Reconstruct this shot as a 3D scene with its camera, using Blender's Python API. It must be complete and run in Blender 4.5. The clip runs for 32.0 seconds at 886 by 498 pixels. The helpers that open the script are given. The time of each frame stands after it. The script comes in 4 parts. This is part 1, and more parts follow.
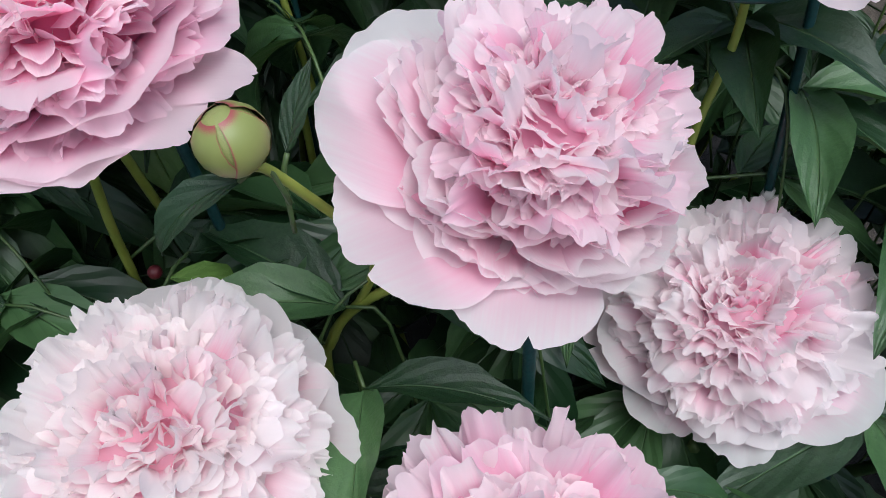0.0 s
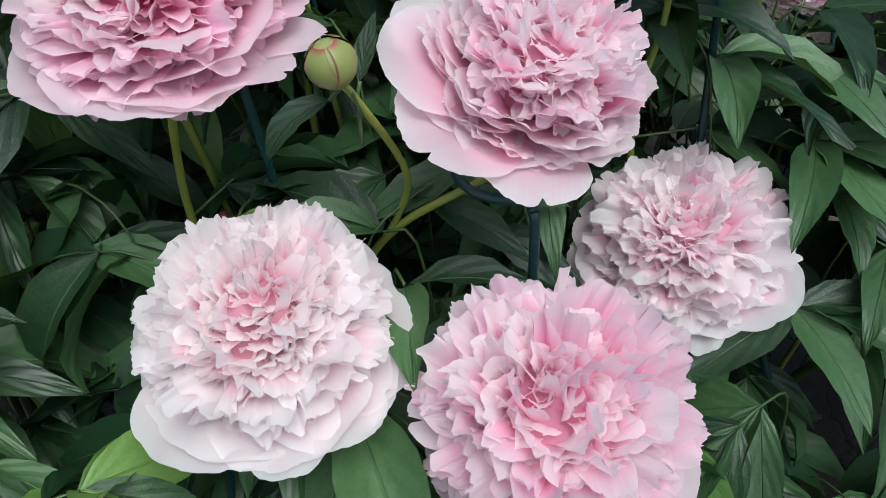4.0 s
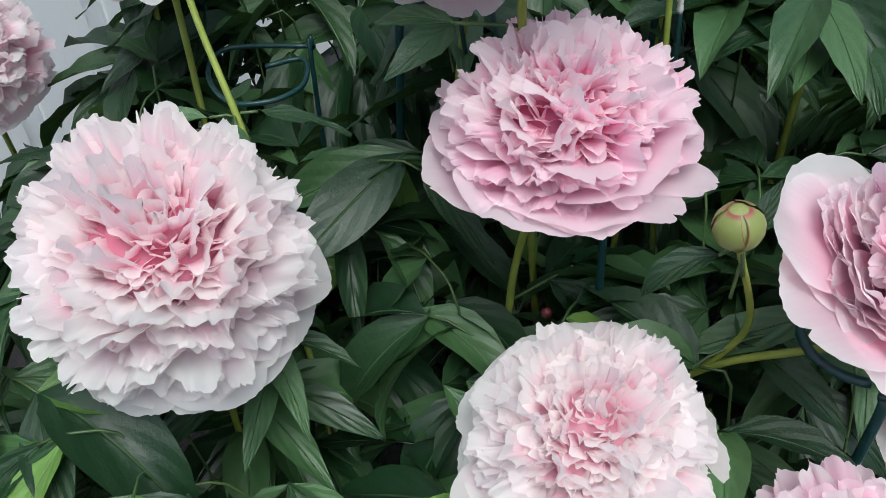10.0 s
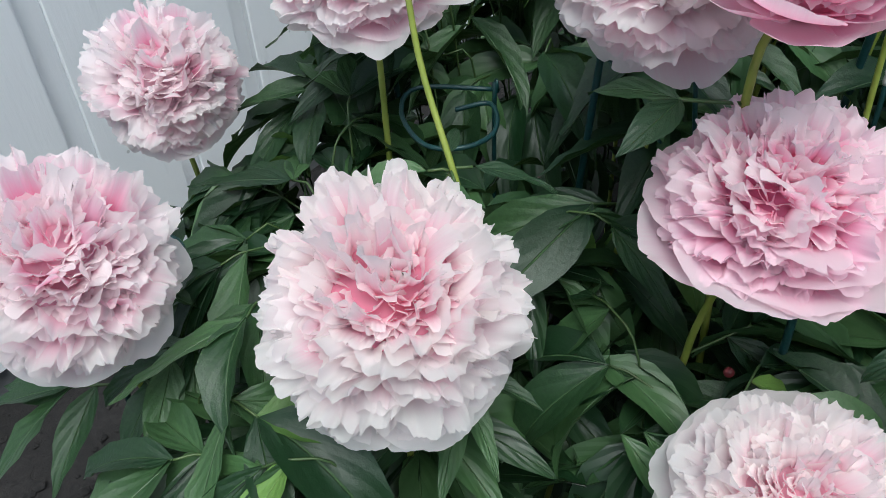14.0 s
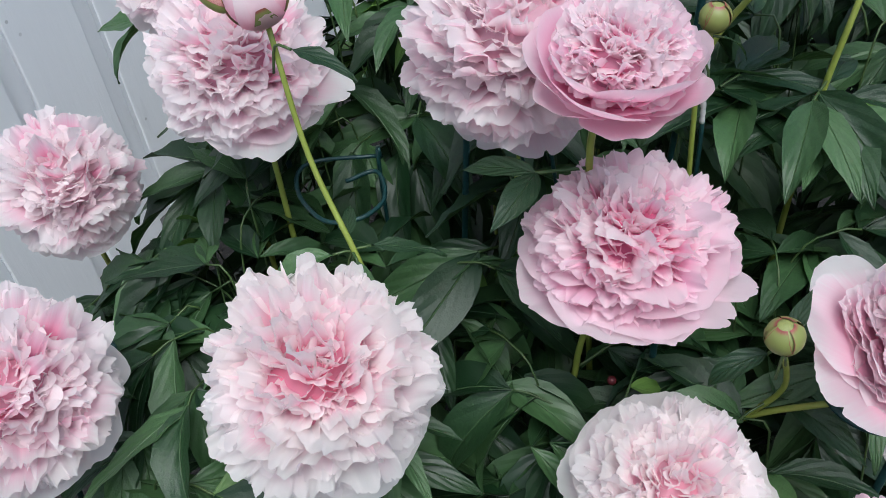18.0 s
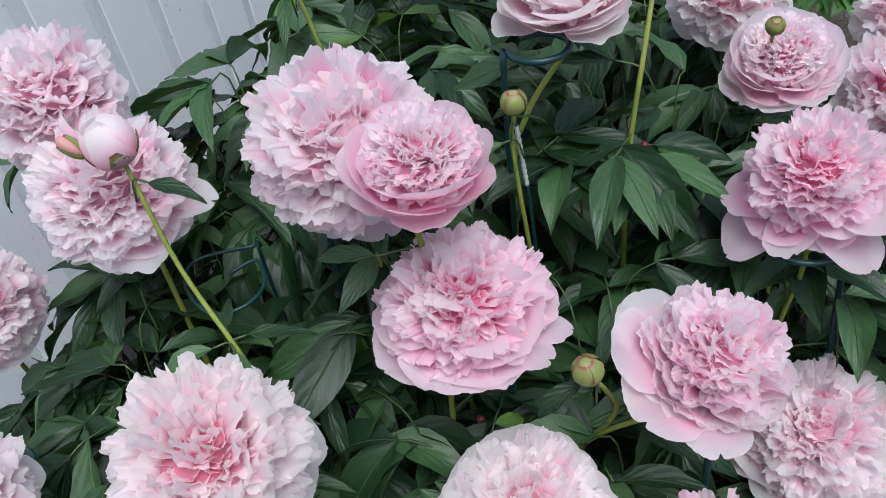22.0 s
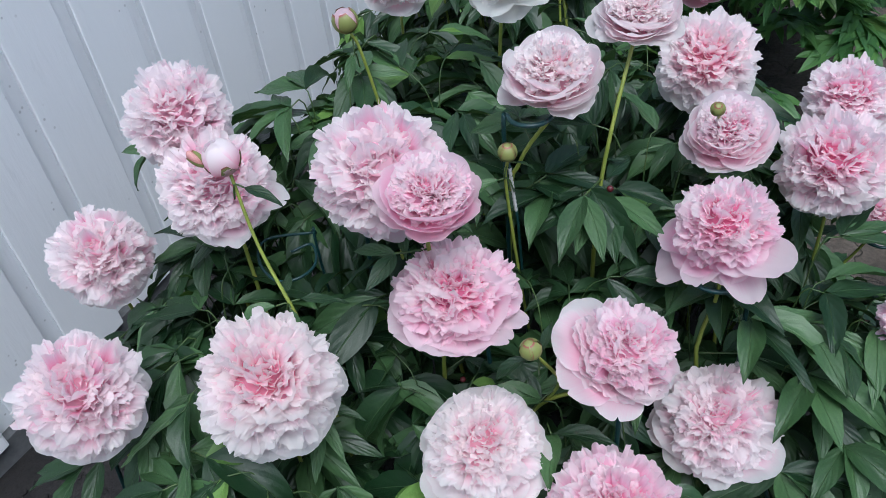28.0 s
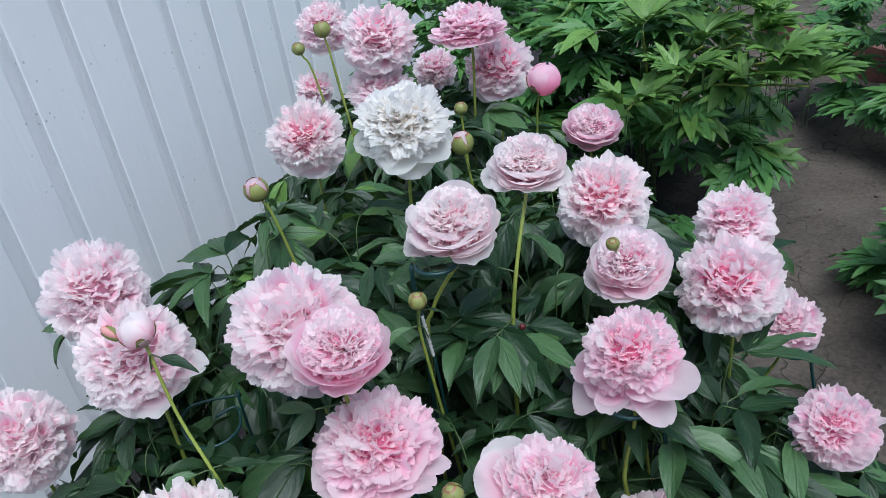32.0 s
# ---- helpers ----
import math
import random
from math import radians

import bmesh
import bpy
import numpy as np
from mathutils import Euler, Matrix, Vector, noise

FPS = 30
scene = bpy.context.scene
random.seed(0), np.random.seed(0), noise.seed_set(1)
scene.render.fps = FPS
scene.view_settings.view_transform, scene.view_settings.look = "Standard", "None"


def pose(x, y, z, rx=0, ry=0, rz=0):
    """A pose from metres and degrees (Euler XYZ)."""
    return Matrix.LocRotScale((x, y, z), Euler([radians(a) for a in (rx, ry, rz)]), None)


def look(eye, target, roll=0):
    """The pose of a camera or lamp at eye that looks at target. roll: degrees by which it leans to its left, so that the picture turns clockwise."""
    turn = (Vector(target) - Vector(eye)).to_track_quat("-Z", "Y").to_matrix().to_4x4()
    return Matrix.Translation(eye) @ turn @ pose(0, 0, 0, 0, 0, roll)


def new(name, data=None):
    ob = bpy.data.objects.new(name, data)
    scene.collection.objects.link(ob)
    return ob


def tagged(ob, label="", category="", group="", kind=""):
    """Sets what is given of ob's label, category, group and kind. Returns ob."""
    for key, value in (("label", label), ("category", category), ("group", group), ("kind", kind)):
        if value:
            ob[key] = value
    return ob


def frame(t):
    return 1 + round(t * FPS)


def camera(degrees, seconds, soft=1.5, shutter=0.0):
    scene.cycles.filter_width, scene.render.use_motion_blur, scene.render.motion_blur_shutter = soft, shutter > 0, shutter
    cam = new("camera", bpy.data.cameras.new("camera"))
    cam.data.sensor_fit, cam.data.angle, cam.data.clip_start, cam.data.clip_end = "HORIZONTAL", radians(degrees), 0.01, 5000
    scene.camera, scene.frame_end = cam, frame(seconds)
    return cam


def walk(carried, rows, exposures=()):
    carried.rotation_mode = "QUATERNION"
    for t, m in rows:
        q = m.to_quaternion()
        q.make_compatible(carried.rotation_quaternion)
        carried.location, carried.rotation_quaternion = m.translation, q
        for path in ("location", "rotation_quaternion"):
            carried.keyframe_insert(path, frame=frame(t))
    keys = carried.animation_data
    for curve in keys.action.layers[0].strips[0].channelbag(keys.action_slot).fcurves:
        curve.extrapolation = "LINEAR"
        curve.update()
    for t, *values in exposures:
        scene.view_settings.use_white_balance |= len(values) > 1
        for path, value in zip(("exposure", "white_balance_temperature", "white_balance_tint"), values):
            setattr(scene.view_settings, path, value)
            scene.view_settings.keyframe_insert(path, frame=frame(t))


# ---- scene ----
cam = camera(58.0, 32.0, soft=0.65)
# seconds, place in metres, turn in degrees
PATH = [
    (0, 0.0000, 0.0000, 0.8000, 42.38, 3.92, -0.10),
    (0.5, 0.0069, -0.0084, 0.8010, 43.42, 2.63, 2.30),
    (1, 0.0094, -0.0257, 0.8036, 44.15, 2.65, 3.95),
    (1.5, -0.0051, -0.0537, 0.8115, 45.16, 3.57, 1.45),
    (2, -0.0153, -0.0717, 0.8154, 45.48, 3.21, -1.50),
    (2.5, -0.0225, -0.0778, 0.8184, 45.29, 3.00, -3.07),
    (3, -0.0319, -0.0899, 0.8203, 45.29, 3.25, -4.35),
    (3.5, -0.0381, -0.1023, 0.8223, 45.51, 3.40, -5.08),
    (5.5, -0.0490, -0.1470, 0.8400, 48.63, 4.31, -5.88),
    (6, -0.0518, -0.1477, 0.8452, 49.58, 4.37, -4.94),
    (6.5, -0.0558, -0.1474, 0.8545, 50.19, 4.50, -3.72),
    (7, -0.0614, -0.1452, 0.8572, 50.81, 4.47, -2.30),
    (7.5, -0.0651, -0.1392, 0.8596, 51.27, 4.16, -0.55),
    (8, -0.0771, -0.1302, 0.8620, 51.44, 3.84, 1.78),
    (8.5, -0.0881, -0.1190, 0.8668, 51.21, 3.45, 5.10),
    (9, -0.1007, -0.1179, 0.8727, 50.75, 2.86, 8.09),
    (9.5, -0.1126, -0.1197, 0.8693, 50.97, 1.91, 10.95),
    (10, -0.1232, -0.1107, 0.8706, 50.38, 2.21, 13.45),
    (10.5, -0.1412, -0.1115, 0.8663, 51.12, 1.33, 16.38),
    (11, -0.1572, -0.1195, 0.8692, 50.73, 1.35, 18.71),
    (11.5, -0.1640, -0.1265, 0.8710, 50.83, 1.44, 20.28),
    (12, -0.1717, -0.1284, 0.8750, 50.82, 1.56, 20.99),
    (12.5, -0.1817, -0.1348, 0.8837, 50.79, 1.57, 21.48),
    (13, -0.1856, -0.1366, 0.8898, 51.12, 1.59, 21.75),
    (13.5, -0.1885, -0.1264, 0.8946, 51.03, 2.13, 21.42),
    (14, -0.1975, -0.1251, 0.9162, 49.94, 2.61, 19.68),
    (14.5, -0.2008, -0.1193, 0.9302, 47.89, 3.27, 17.30),
    (16.5, -0.1965, -0.1362, 0.9704, 46.14, 3.94, 10.92),
    (17, -0.1939, -0.1407, 0.9862, 46.51, 3.59, 9.57),
    (17.5, -0.1894, -0.1437, 0.9965, 47.64, 3.94, 9.27),
    (18, -0.1880, -0.1447, 1.0011, 48.54, 4.44, 8.67),
    (18.5, -0.1816, -0.1423, 1.0048, 48.77, 5.09, 7.33),
    (19, -0.1698, -0.1397, 1.0181, 48.70, 5.65, 5.99),
    (19.5, -0.1611, -0.1410, 1.0292, 48.64, 6.50, 4.51),
    (20, -0.1460, -0.1452, 1.0288, 48.93, 7.10, 2.66),
    (20.5, -0.1369, -0.1497, 1.0396, 48.89, 7.25, 1.40),
    (21, -0.1242, -0.1538, 1.0440, 49.24, 7.79, 0.90),
    (21.5, -0.1067, -0.1613, 1.0577, 49.33, 8.47, 0.77),
    (22, -0.1013, -0.1779, 1.0724, 49.80, 8.23, 1.14),
    (22.5, -0.0990, -0.1905, 1.0799, 50.14, 7.42, 1.98),
    (23, -0.0929, -0.2150, 1.1055, 49.91, 7.48, 3.03),
    (23.5, -0.0880, -0.2255, 1.1155, 49.54, 8.15, 3.80),
    (24, -0.0870, -0.2360, 1.1234, 49.24, 7.97, 4.14),
    (24.5, -0.0808, -0.2543, 1.1316, 49.28, 7.60, 4.25),
    (25, -0.0755, -0.2669, 1.1328, 50.18, 7.59, 3.96),
    (25.5, -0.0654, -0.2806, 1.1431, 50.50, 7.80, 3.44),
    (27.5, -0.0294, -0.3380, 1.2231, 49.22, 6.26, 7.77),
    (28, -0.0252, -0.3422, 1.2390, 49.27, 5.92, 7.71),
    (28.5, -0.0130, -0.3553, 1.2541, 49.47, 5.87, 7.54),
    (29, -0.0040, -0.3675, 1.2582, 50.89, 5.79, 7.62),
    (29.5, -0.0022, -0.3731, 1.2639, 52.27, 5.74, 7.57),
    (30, 0.0036, -0.3791, 1.2664, 53.51, 6.03, 6.58),
    (30.5, 0.0112, -0.3781, 1.2636, 55.29, 6.31, 4.89),
    (31, 0.0171, -0.3754, 1.2588, 56.69, 6.71, 3.80),
    (31.5, 0.0178, -0.3677, 1.2600, 57.86, 7.38, 2.82),
    (32, 0.0214, -0.3605, 1.2577, 58.84, 7.83, 2.00),
]
walk(cam, [(t, pose(x, y, z, rx, ry, rz)) for t, x, y, z, rx, ry, rz in PATH], exposures=[(0.0, 0.09, 5750, 5), (4.0, 0.11, 5800, 2), (9.0, 0.14, 5850, 0), (13.0, 0.14, 5850, 0), (17.0, 0.09, 5800, 3), (21.0, 0.05, 5750, 6), (25.0, 0.00, 5600, 7), (32.0, 0.10, 5500, 5)])

# ---- light: a bright overcast sky ----
world = bpy.data.worlds.new("sky")
scene.world = world
world.use_nodes = True
wn = world.node_tree.nodes
sky = wn.new("ShaderNodeTexSky")
sky.sky_type, sky.sun_disc = "NISHITA", False
sky.sun_elevation, sky.sun_rotation = radians(66), radians(152)
sky.air_density, sky.dust_density, sky.ozone_density = 1.0, 5.0, 0.6
world.node_tree.links.new(sky.outputs[0], wn["Background"].inputs[0])
wn["Background"].inputs[1].default_value = 0.115
sun = new("sun", bpy.data.lights.new("sun", "SUN"))
sun.data.energy, sun.data.angle, sun.data.color = 2.3, radians(42), (1.0, 0.975, 0.94)
sun.matrix_world = look((0.95, -1.8, 4.6), (0, 0, 0))


# ---- materials ----
class Nodes:
    """Short hand for one node material."""

    def __init__(self, name):
        self.m = bpy.data.materials.new(name)
        self.m.use_nodes = True
        self.t = self.m.node_tree
        self.b = self.t.nodes["Principled BSDF"]

    def node(self, kind, **values):
        n = self.t.nodes.new("ShaderNode" + kind)
        for k, v in values.items():
            self.put(n.inputs[k], v)
        return n

    def put(self, socket, v):
        if isinstance(v, bpy.types.NodeSocket):
            self.t.links.new(v, socket)
        else:
            socket.default_value = v

    def ramp(self, fac, *stops):
        n = self.t.nodes.new("ShaderNodeValToRGB")
        self.put(n.inputs[0], fac)
        while len(n.color_ramp.elements) < len(stops):
            n.color_ramp.elements.new(0.5)
        for e, (at, c) in zip(n.color_ramp.elements, stops):
            e.position, e.color = at, (*c, 1) if isinstance(c, tuple) else (c, c, c, 1)
        return n.outputs[0]

    def math(self, op, a, b=0.0, c=0.0):
        n = self.t.nodes.new("ShaderNodeMath")
        n.operation = op
        for s, v in zip(n.inputs, (a, b, c)):
            self.put(s, v)
        return n.outputs[0]

    def mix(self, fac, a, b, kind="MIX"):
        n = self.t.nodes.new("ShaderNodeMix")
        n.data_type, n.blend_type = "RGBA", kind
        for i, v in ((0, fac), (6, a), (7, b)):
            self.put(n.inputs[i], (*v, 1) if isinstance(v, tuple) else v)
        return n.outputs[2]

    def noise(self, scale, detail=4.0, rough=0.55, coords=None):
        n = self.node("TexNoise", Scale=scale, Detail=detail, Roughness=rough)
        self.put(n.inputs["Vector"], coords or self.obj())
        return n.outputs[0]

    def obj(self):
        return self.node("TexCoord").outputs["Object"]

    def world(self):
        return self.node("NewGeometry").outputs["Position"]

    def uv(self):
        s = self.node("SeparateXYZ")
        self.put(s.inputs[0], self.node("TexCoord").outputs["UV"])
        return s.outputs[0], s.outputs[1]

    def bump(self, height, strength, distance):
        n = self.node("Bump", Strength=strength, Distance=distance, Height=height)
        self.put(self.b.inputs["Normal"], n.outputs[0])
        return n.outputs[0]

    def leafy(self, colour, through_colour, share):
        """Lets part of the light through a thin blade."""
        tr = self.node("BsdfTranslucent", Color=through_colour)
        mx = self.node("MixShader")
        self.put(mx.inputs[0], share)
        self.t.links.new(self.b.outputs[0], mx.inputs[1])
        self.t.links.new(tr.outputs[0], mx.inputs[2])
        self.t.links.new(mx.outputs[0], self.t.nodes["Material Output"].inputs[0])
        self.put(self.b.inputs["Base Color"], colour)


def petal_material(name, deep, mid, tip):
    n = Nodes(name)
    x, y = n.uv()
    rnd = n.node("ObjectInfo").outputs["Random"]
    side = n.math("ABSOLUTE", n.math("SUBTRACT", x, 0.5))
    at = n.math("ADD", y, n.math("MULTIPLY", side, 0.10))
    at = n.math("ADD", at, n.math("MULTIPLY", n.math("SUBTRACT", rnd, 0.5), 0.34))
    veins = n.node("TexNoise", Scale=1.0, Detail=3.0)
    stretch = n.node("CombineXYZ", X=n.math("MULTIPLY", x, 46.0), Y=n.math("MULTIPLY", y, 2.5), Z=n.math("MULTIPLY", rnd, 50.0))
    n.put(veins.inputs["Vector"], stretch.outputs[0])
    at = n.math("ADD", at, n.math("MULTIPLY", n.math("SUBTRACT", veins.outputs[0], 0.5), 0.16))
    c = n.ramp(at, (0.49, deep), (0.74, mid), (0.92, tip))
    n.leafy(c, n.mix(0.14, c, (0.99, 0.60, 0.73)) if name != "petal_white" else c, 0.64)
    n.b.inputs["Roughness"].default_value = 0.55
    n.b.inputs["Specular IOR Level"].default_value = 0.25
    n.bump(veins.outputs[0], 0.25, 0.0008)
    return n.m


PETAL = {
    "blush": petal_material("petal_blush", (0.97, 0.70, 0.77), (0.98, 0.89, 0.91), (0.99, 0.975, 0.965)),
    "pale": petal_material("petal_pale", (0.97, 0.41, 0.57), (0.98, 0.80, 0.85), (0.99, 0.965, 0.945)),
    "mid": petal_material("petal_mid", (0.97, 0.31, 0.53), (0.975, 0.69, 0.795), (0.99, 0.95, 0.95)),
    "light": petal_material("petal_light", (0.97, 0.62, 0.74), (0.98, 0.80, 0.86), (0.99, 0.96, 0.96)),
    "deep": petal_material("petal_deep", (0.97, 0.31, 0.54), (0.975, 0.65, 0.775), (0.99, 0.925, 0.935)),
    "rose": petal_material("petal_rose", (0.97, 0.51, 0.69), (0.975, 0.68, 0.805), (0.985, 0.85, 0.90)),
    "white": petal_material("petal_white", (0.93, 0.84, 0.74), (0.95, 0.93, 0.90), (0.96, 0.955, 0.94)),
}
# petals of the rim and of the heart
RIM = {"pale": "blush", "mid": "light", "deep": "rose", "white": "white"}


def leaf_material(name, dark, light, vein, share=0.22):
    n = Nodes(name)
    x, y = n.uv()
    rnd = n.math("FRACT", n.math("ADD", n.node("ObjectInfo").outputs["Random"], n.node("NewGeometry").outputs["Random Per Island"]))
    side = n.math("ABSOLUTE", n.math("SUBTRACT", x, 0.5))
    # veins run forward from the midrib to the margin
    run = n.math("SUBTRACT", n.math("MULTIPLY", y, 4.5), n.math("MULTIPLY", side, 4.0))
    wave = n.math("ABSOLUTE", n.math("SUBTRACT", n.math("FRACT", run), 0.5))
    rib = n.math("SMOOTH_MAX", 0.0, n.math("SUBTRACT", 1.0, n.math("MULTIPLY", side, 42.0)), 0.2)
    spots = n.noise(40.0, 5.0)
    c = n.mix(n.math("MULTIPLY_ADD", spots, 0.7, n.math("MULTIPLY_ADD", rnd, 1.15, -0.58)), dark, light)
    c = n.mix(n.math("MULTIPLY", wave, 0.30), c, dark)
    c = n.mix(n.math("MULTIPLY", rib, 0.55), c, vein)
    n.leafy(c, n.mix(0.6, c, (0.16, 0.30, 0.05)), share)
    n.put(n.b.inputs["Roughness"], n.math("MULTIPLY_ADD", spots, 0.3, 0.27))
    n.b.inputs["Specular IOR Level"].default_value = 0.5
    relief = n.math("ADD", n.math("MULTIPLY", wave, 0.6), n.math("ADD", n.math("MULTIPLY", rib, -1.0), n.math("MULTIPLY", spots, 0.35)))
    n.bump(n.math("ADD", relief, n.math("MULTIPLY", n.noise(190.0, 3.0), 0.12)), 0.8, 0.0014)
    return n.m


LEAF = leaf_material("leaf_peony", (0.011, 0.036, 0.013), (0.078, 0.162, 0.058), (0.14, 0.235, 0.10), 0.12)
LEAF_YOUNG = leaf_material("leaf_light", (0.100, 0.200, 0.045), (0.210, 0.380, 0.085), (0.26, 0.42, 0.12), 0.28)
LEAF_TREE = leaf_material("leaf_lobed", (0.070, 0.185, 0.055), (0.160, 0.340, 0.090), (0.15, 0.28, 0.10), 0.28)


def stem_material(name, a, b):
    n = Nodes(name)
    s = n.noise(38.0, 4.0)
    n.put(n.b.inputs["Base Color"], n.ramp(s, (0.3, a), (0.7, b)))
    n.b.inputs["Roughness"].default_value = 0.42
    n.bump(n.noise(300.0), 0.2, 0.001)
    return n.m


STEM = stem_material("stem_green", (0.19, 0.25, 0.035), (0.30, 0.36, 0.07))
STEM_DARK = stem_material("petiole_green", (0.035, 0.075, 0.022), (0.075, 0.12, 0.035))
BUD = stem_material("bud_green", (0.19, 0.23, 0.06), (0.32, 0.33, 0.12))
SIDE_BUD = stem_material("side_bud", (0.06, 0.006, 0.010), (0.13, 0.015, 0.02))


def plain(name, colour, rough=0.5, grain=200.0, spread=0.25, metal=0.0, relief=0.3):
    n = Nodes(name)
    s = n.noise(grain, 5.0)
    dark = tuple(c * (1 - spread) for c in colour)
    n.put(n.b.inputs["Base Color"], n.ramp(s, (0.3, dark), (0.7, colour)))
    n.b.inputs["Roughness"].default_value, n.b.inputs["Metallic"].default_value = rough, metal
    n.bump(s, relief, 0.001)
    return n.m


WIRE = plain("green_coated_wire", (0.012, 0.055, 0.055), 0.32, 300.0, 0.4)
TIE = plain("white_tie", (0.62, 0.62, 0.60), 0.6)
TAG = plain("zinc_tag", (0.55, 0.56, 0.56), 0.4, 120.0, 0.3, 0.6)
EDGING = plain("bed_edging", (0.20, 0.085, 0.065), 0.7, 30.0, 0.35)


def soil_material():
    n = Nodes("soil")
    p = n.world()
    coarse, fine = n.noise(3.5, 6.0, 0.6, p), n.noise(90.0, 8.0, 0.7, p)
    v = n.node("TexVoronoi", Scale=9.0)
    v.feature = "DISTANCE_TO_EDGE"
    warp = n.node("TexNoise", Scale=12.0)
    n.put(warp.inputs["Vector"], p)
    n.put(v.inputs["Vector"], n.mix(0.10, p, warp.outputs[1], "ADD"))
    crack = n.math("MAXIMUM", n.ramp(v.outputs[0], (0.0, 0.0), (0.022, 1.0)), n.ramp(n.noise(2.2, 3.0, 0.5, p), (0.50, 1.0), (0.58, 0.0)))
    tone = n.math("MULTIPLY_ADD", fine, 0.6, n.math("MULTIPLY", coarse, 0.5))
    # bed: darker earth than the path, with the plants' shade put into its colour
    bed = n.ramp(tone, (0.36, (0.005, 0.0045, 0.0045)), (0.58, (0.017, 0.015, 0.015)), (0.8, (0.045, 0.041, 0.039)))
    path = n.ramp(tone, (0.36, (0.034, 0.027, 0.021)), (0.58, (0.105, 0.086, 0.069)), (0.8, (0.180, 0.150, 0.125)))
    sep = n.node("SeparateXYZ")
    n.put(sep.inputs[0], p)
    trodden_unshaded = n.math("ADD", sep.outputs[0], n.math("MULTIPLY", n.math("SUBTRACT", coarse, 0.5), 0.5))
    c = n.mix(n.ramp(trodden_unshaded, (0.42, 0.0), (0.58, 1.0)), bed, path)
    c = n.mix(n.math("SUBTRACT", 1.0, n.math("MULTIPLY_ADD", crack, 0.6, 0.4)), c, (0.015, 0.012, 0.010))
    n.put(n.b.inputs["Base Color"], c)
    n.b.inputs["Roughness"].default_value = 0.95
    n.bump(n.math("ADD", n.math("MULTIPLY", fine, 0.8), n.math("MULTIPLY", crack, 0.6)), 0.8, 0.012)
    return n.m


def paint_material():
    n = Nodes("white_painted_wood")
    grain = n.node("TexNoise", Scale=1.0, Detail=6.0, Roughness=0.65)
    m = n.node("Mapping")
    m.inputs["Scale"].default_value = (30.0, 30.0, 5.0)
    n.put(m.inputs[0], n.world())
    n.put(grain.inputs["Vector"], m.outputs[0])
    blot = n.noise(5.0, 4.0, 0.6, n.world())
    speck = n.node("TexVoronoi", Scale=46.0)
    n.put(speck.inputs["Vector"], n.world())
    gate = n.ramp(n.noise(7.0, 2.0, 0.5, n.world()), (0.57, 0.0), (0.64, 1.0))
    dots = n.math("MULTIPLY", n.ramp(speck.outputs[0], (0.10, 1.0), (0.16, 0.0)), gate)
    c = n.mix(n.math("MULTIPLY", blot, 0.6), (0.90, 0.915, 0.94), (0.83, 0.855, 0.89))
    c = n.mix(n.math("MULTIPLY", n.ramp(grain.outputs[0], (0.62, 0.0), (0.75, 1.0)), 0.25), c, (0.52, 0.54, 0.57))
    c = n.mix(n.math("MULTIPLY", dots, 0.55), c, (0.33, 0.33, 0.34))
    n.put(n.b.inputs["Base Color"], c)
    n.b.inputs["Roughness"].default_value = 0.5
    n.bump(grain.outputs[0], 0.6, 0.0022)
    return n.m


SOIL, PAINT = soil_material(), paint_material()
PLINTH = plain("grey_plinth", (0.16, 0.165, 0.17), 0.85, 60.0, 0.3)


# ---- mesh helpers ----
def mesh(name, verts, faces, material, uvs=None, smooth=True):
    me = bpy.data.meshes.new(name)
    me.from_pydata([tuple(v) for v in verts], [], faces)
    if uvs is not None:
        layer = me.uv_layers.new(name="UVMap")
        loops = np.empty(len(me.loops), dtype=np.int32)
        me.loops.foreach_get("vertex_index", loops)
        layer.data.foreach_set("uv", np.asarray(uvs, dtype=np.float32)[loops].ravel())
    me.polygons.foreach_set("use_smooth", [smooth] * len(me.polygons))
    me.materials.append(material)
    me.update()
    return me


def child(name, me, parent, m=None, label=""):
    ob = new(name, me)
    ob.parent = parent
    if m is not None:
        ob.matrix_basis = m
    return tagged(ob, label)


def part(name, bm, material, parent, label=""):
    me = bpy.data.meshes.new(name)
    bm.to_mesh(me)
    bm.free()
    me.materials.append(material)
    return child(name, me, parent, None, label)


def grid_faces(nu, nv):
    return [(i * nv + j, i * nv + j + 1, (i + 1) * nv + j + 1, (i + 1) * nv + j) for i in range(nu - 1) for j in range(nv - 1)]


def tube(points, radii, sides=8):
    """Vertices and faces of a round bar along the points, closed at both ends."""
    pts = [Vector(p) for p in points]
    if not isinstance(radii, (list, tuple)):
        radii = [radii] * len(pts)
    verts, faces, ref = [], [], Vector((0.31, 0.87, 0.39))
    for i, p in enumerate(pts):
        d = (pts[min(i + 1, len(pts) - 1)] - pts[max(i - 1, 0)]).normalized()
        a = (ref - d * ref.dot(d)).normalized()
        ref = a
        b = d.cross(a)
        for k in range(sides):
            w = 2 * math.pi * k / sides
            verts.append(p + (a * math.cos(w) + b * math.sin(w)) * radii[i])
    for i in range(len(pts) - 1):
        for k in range(sides):
            q = (k + 1) % sides
            faces.append((i * sides + k, i * sides + q, (i + 1) * sides + q, (i + 1) * sides + k))
    faces.append(tuple(reversed(range(sides))))
    faces.append(tuple((len(pts) - 1) * sides + k for k in range(sides)))
    return verts, faces


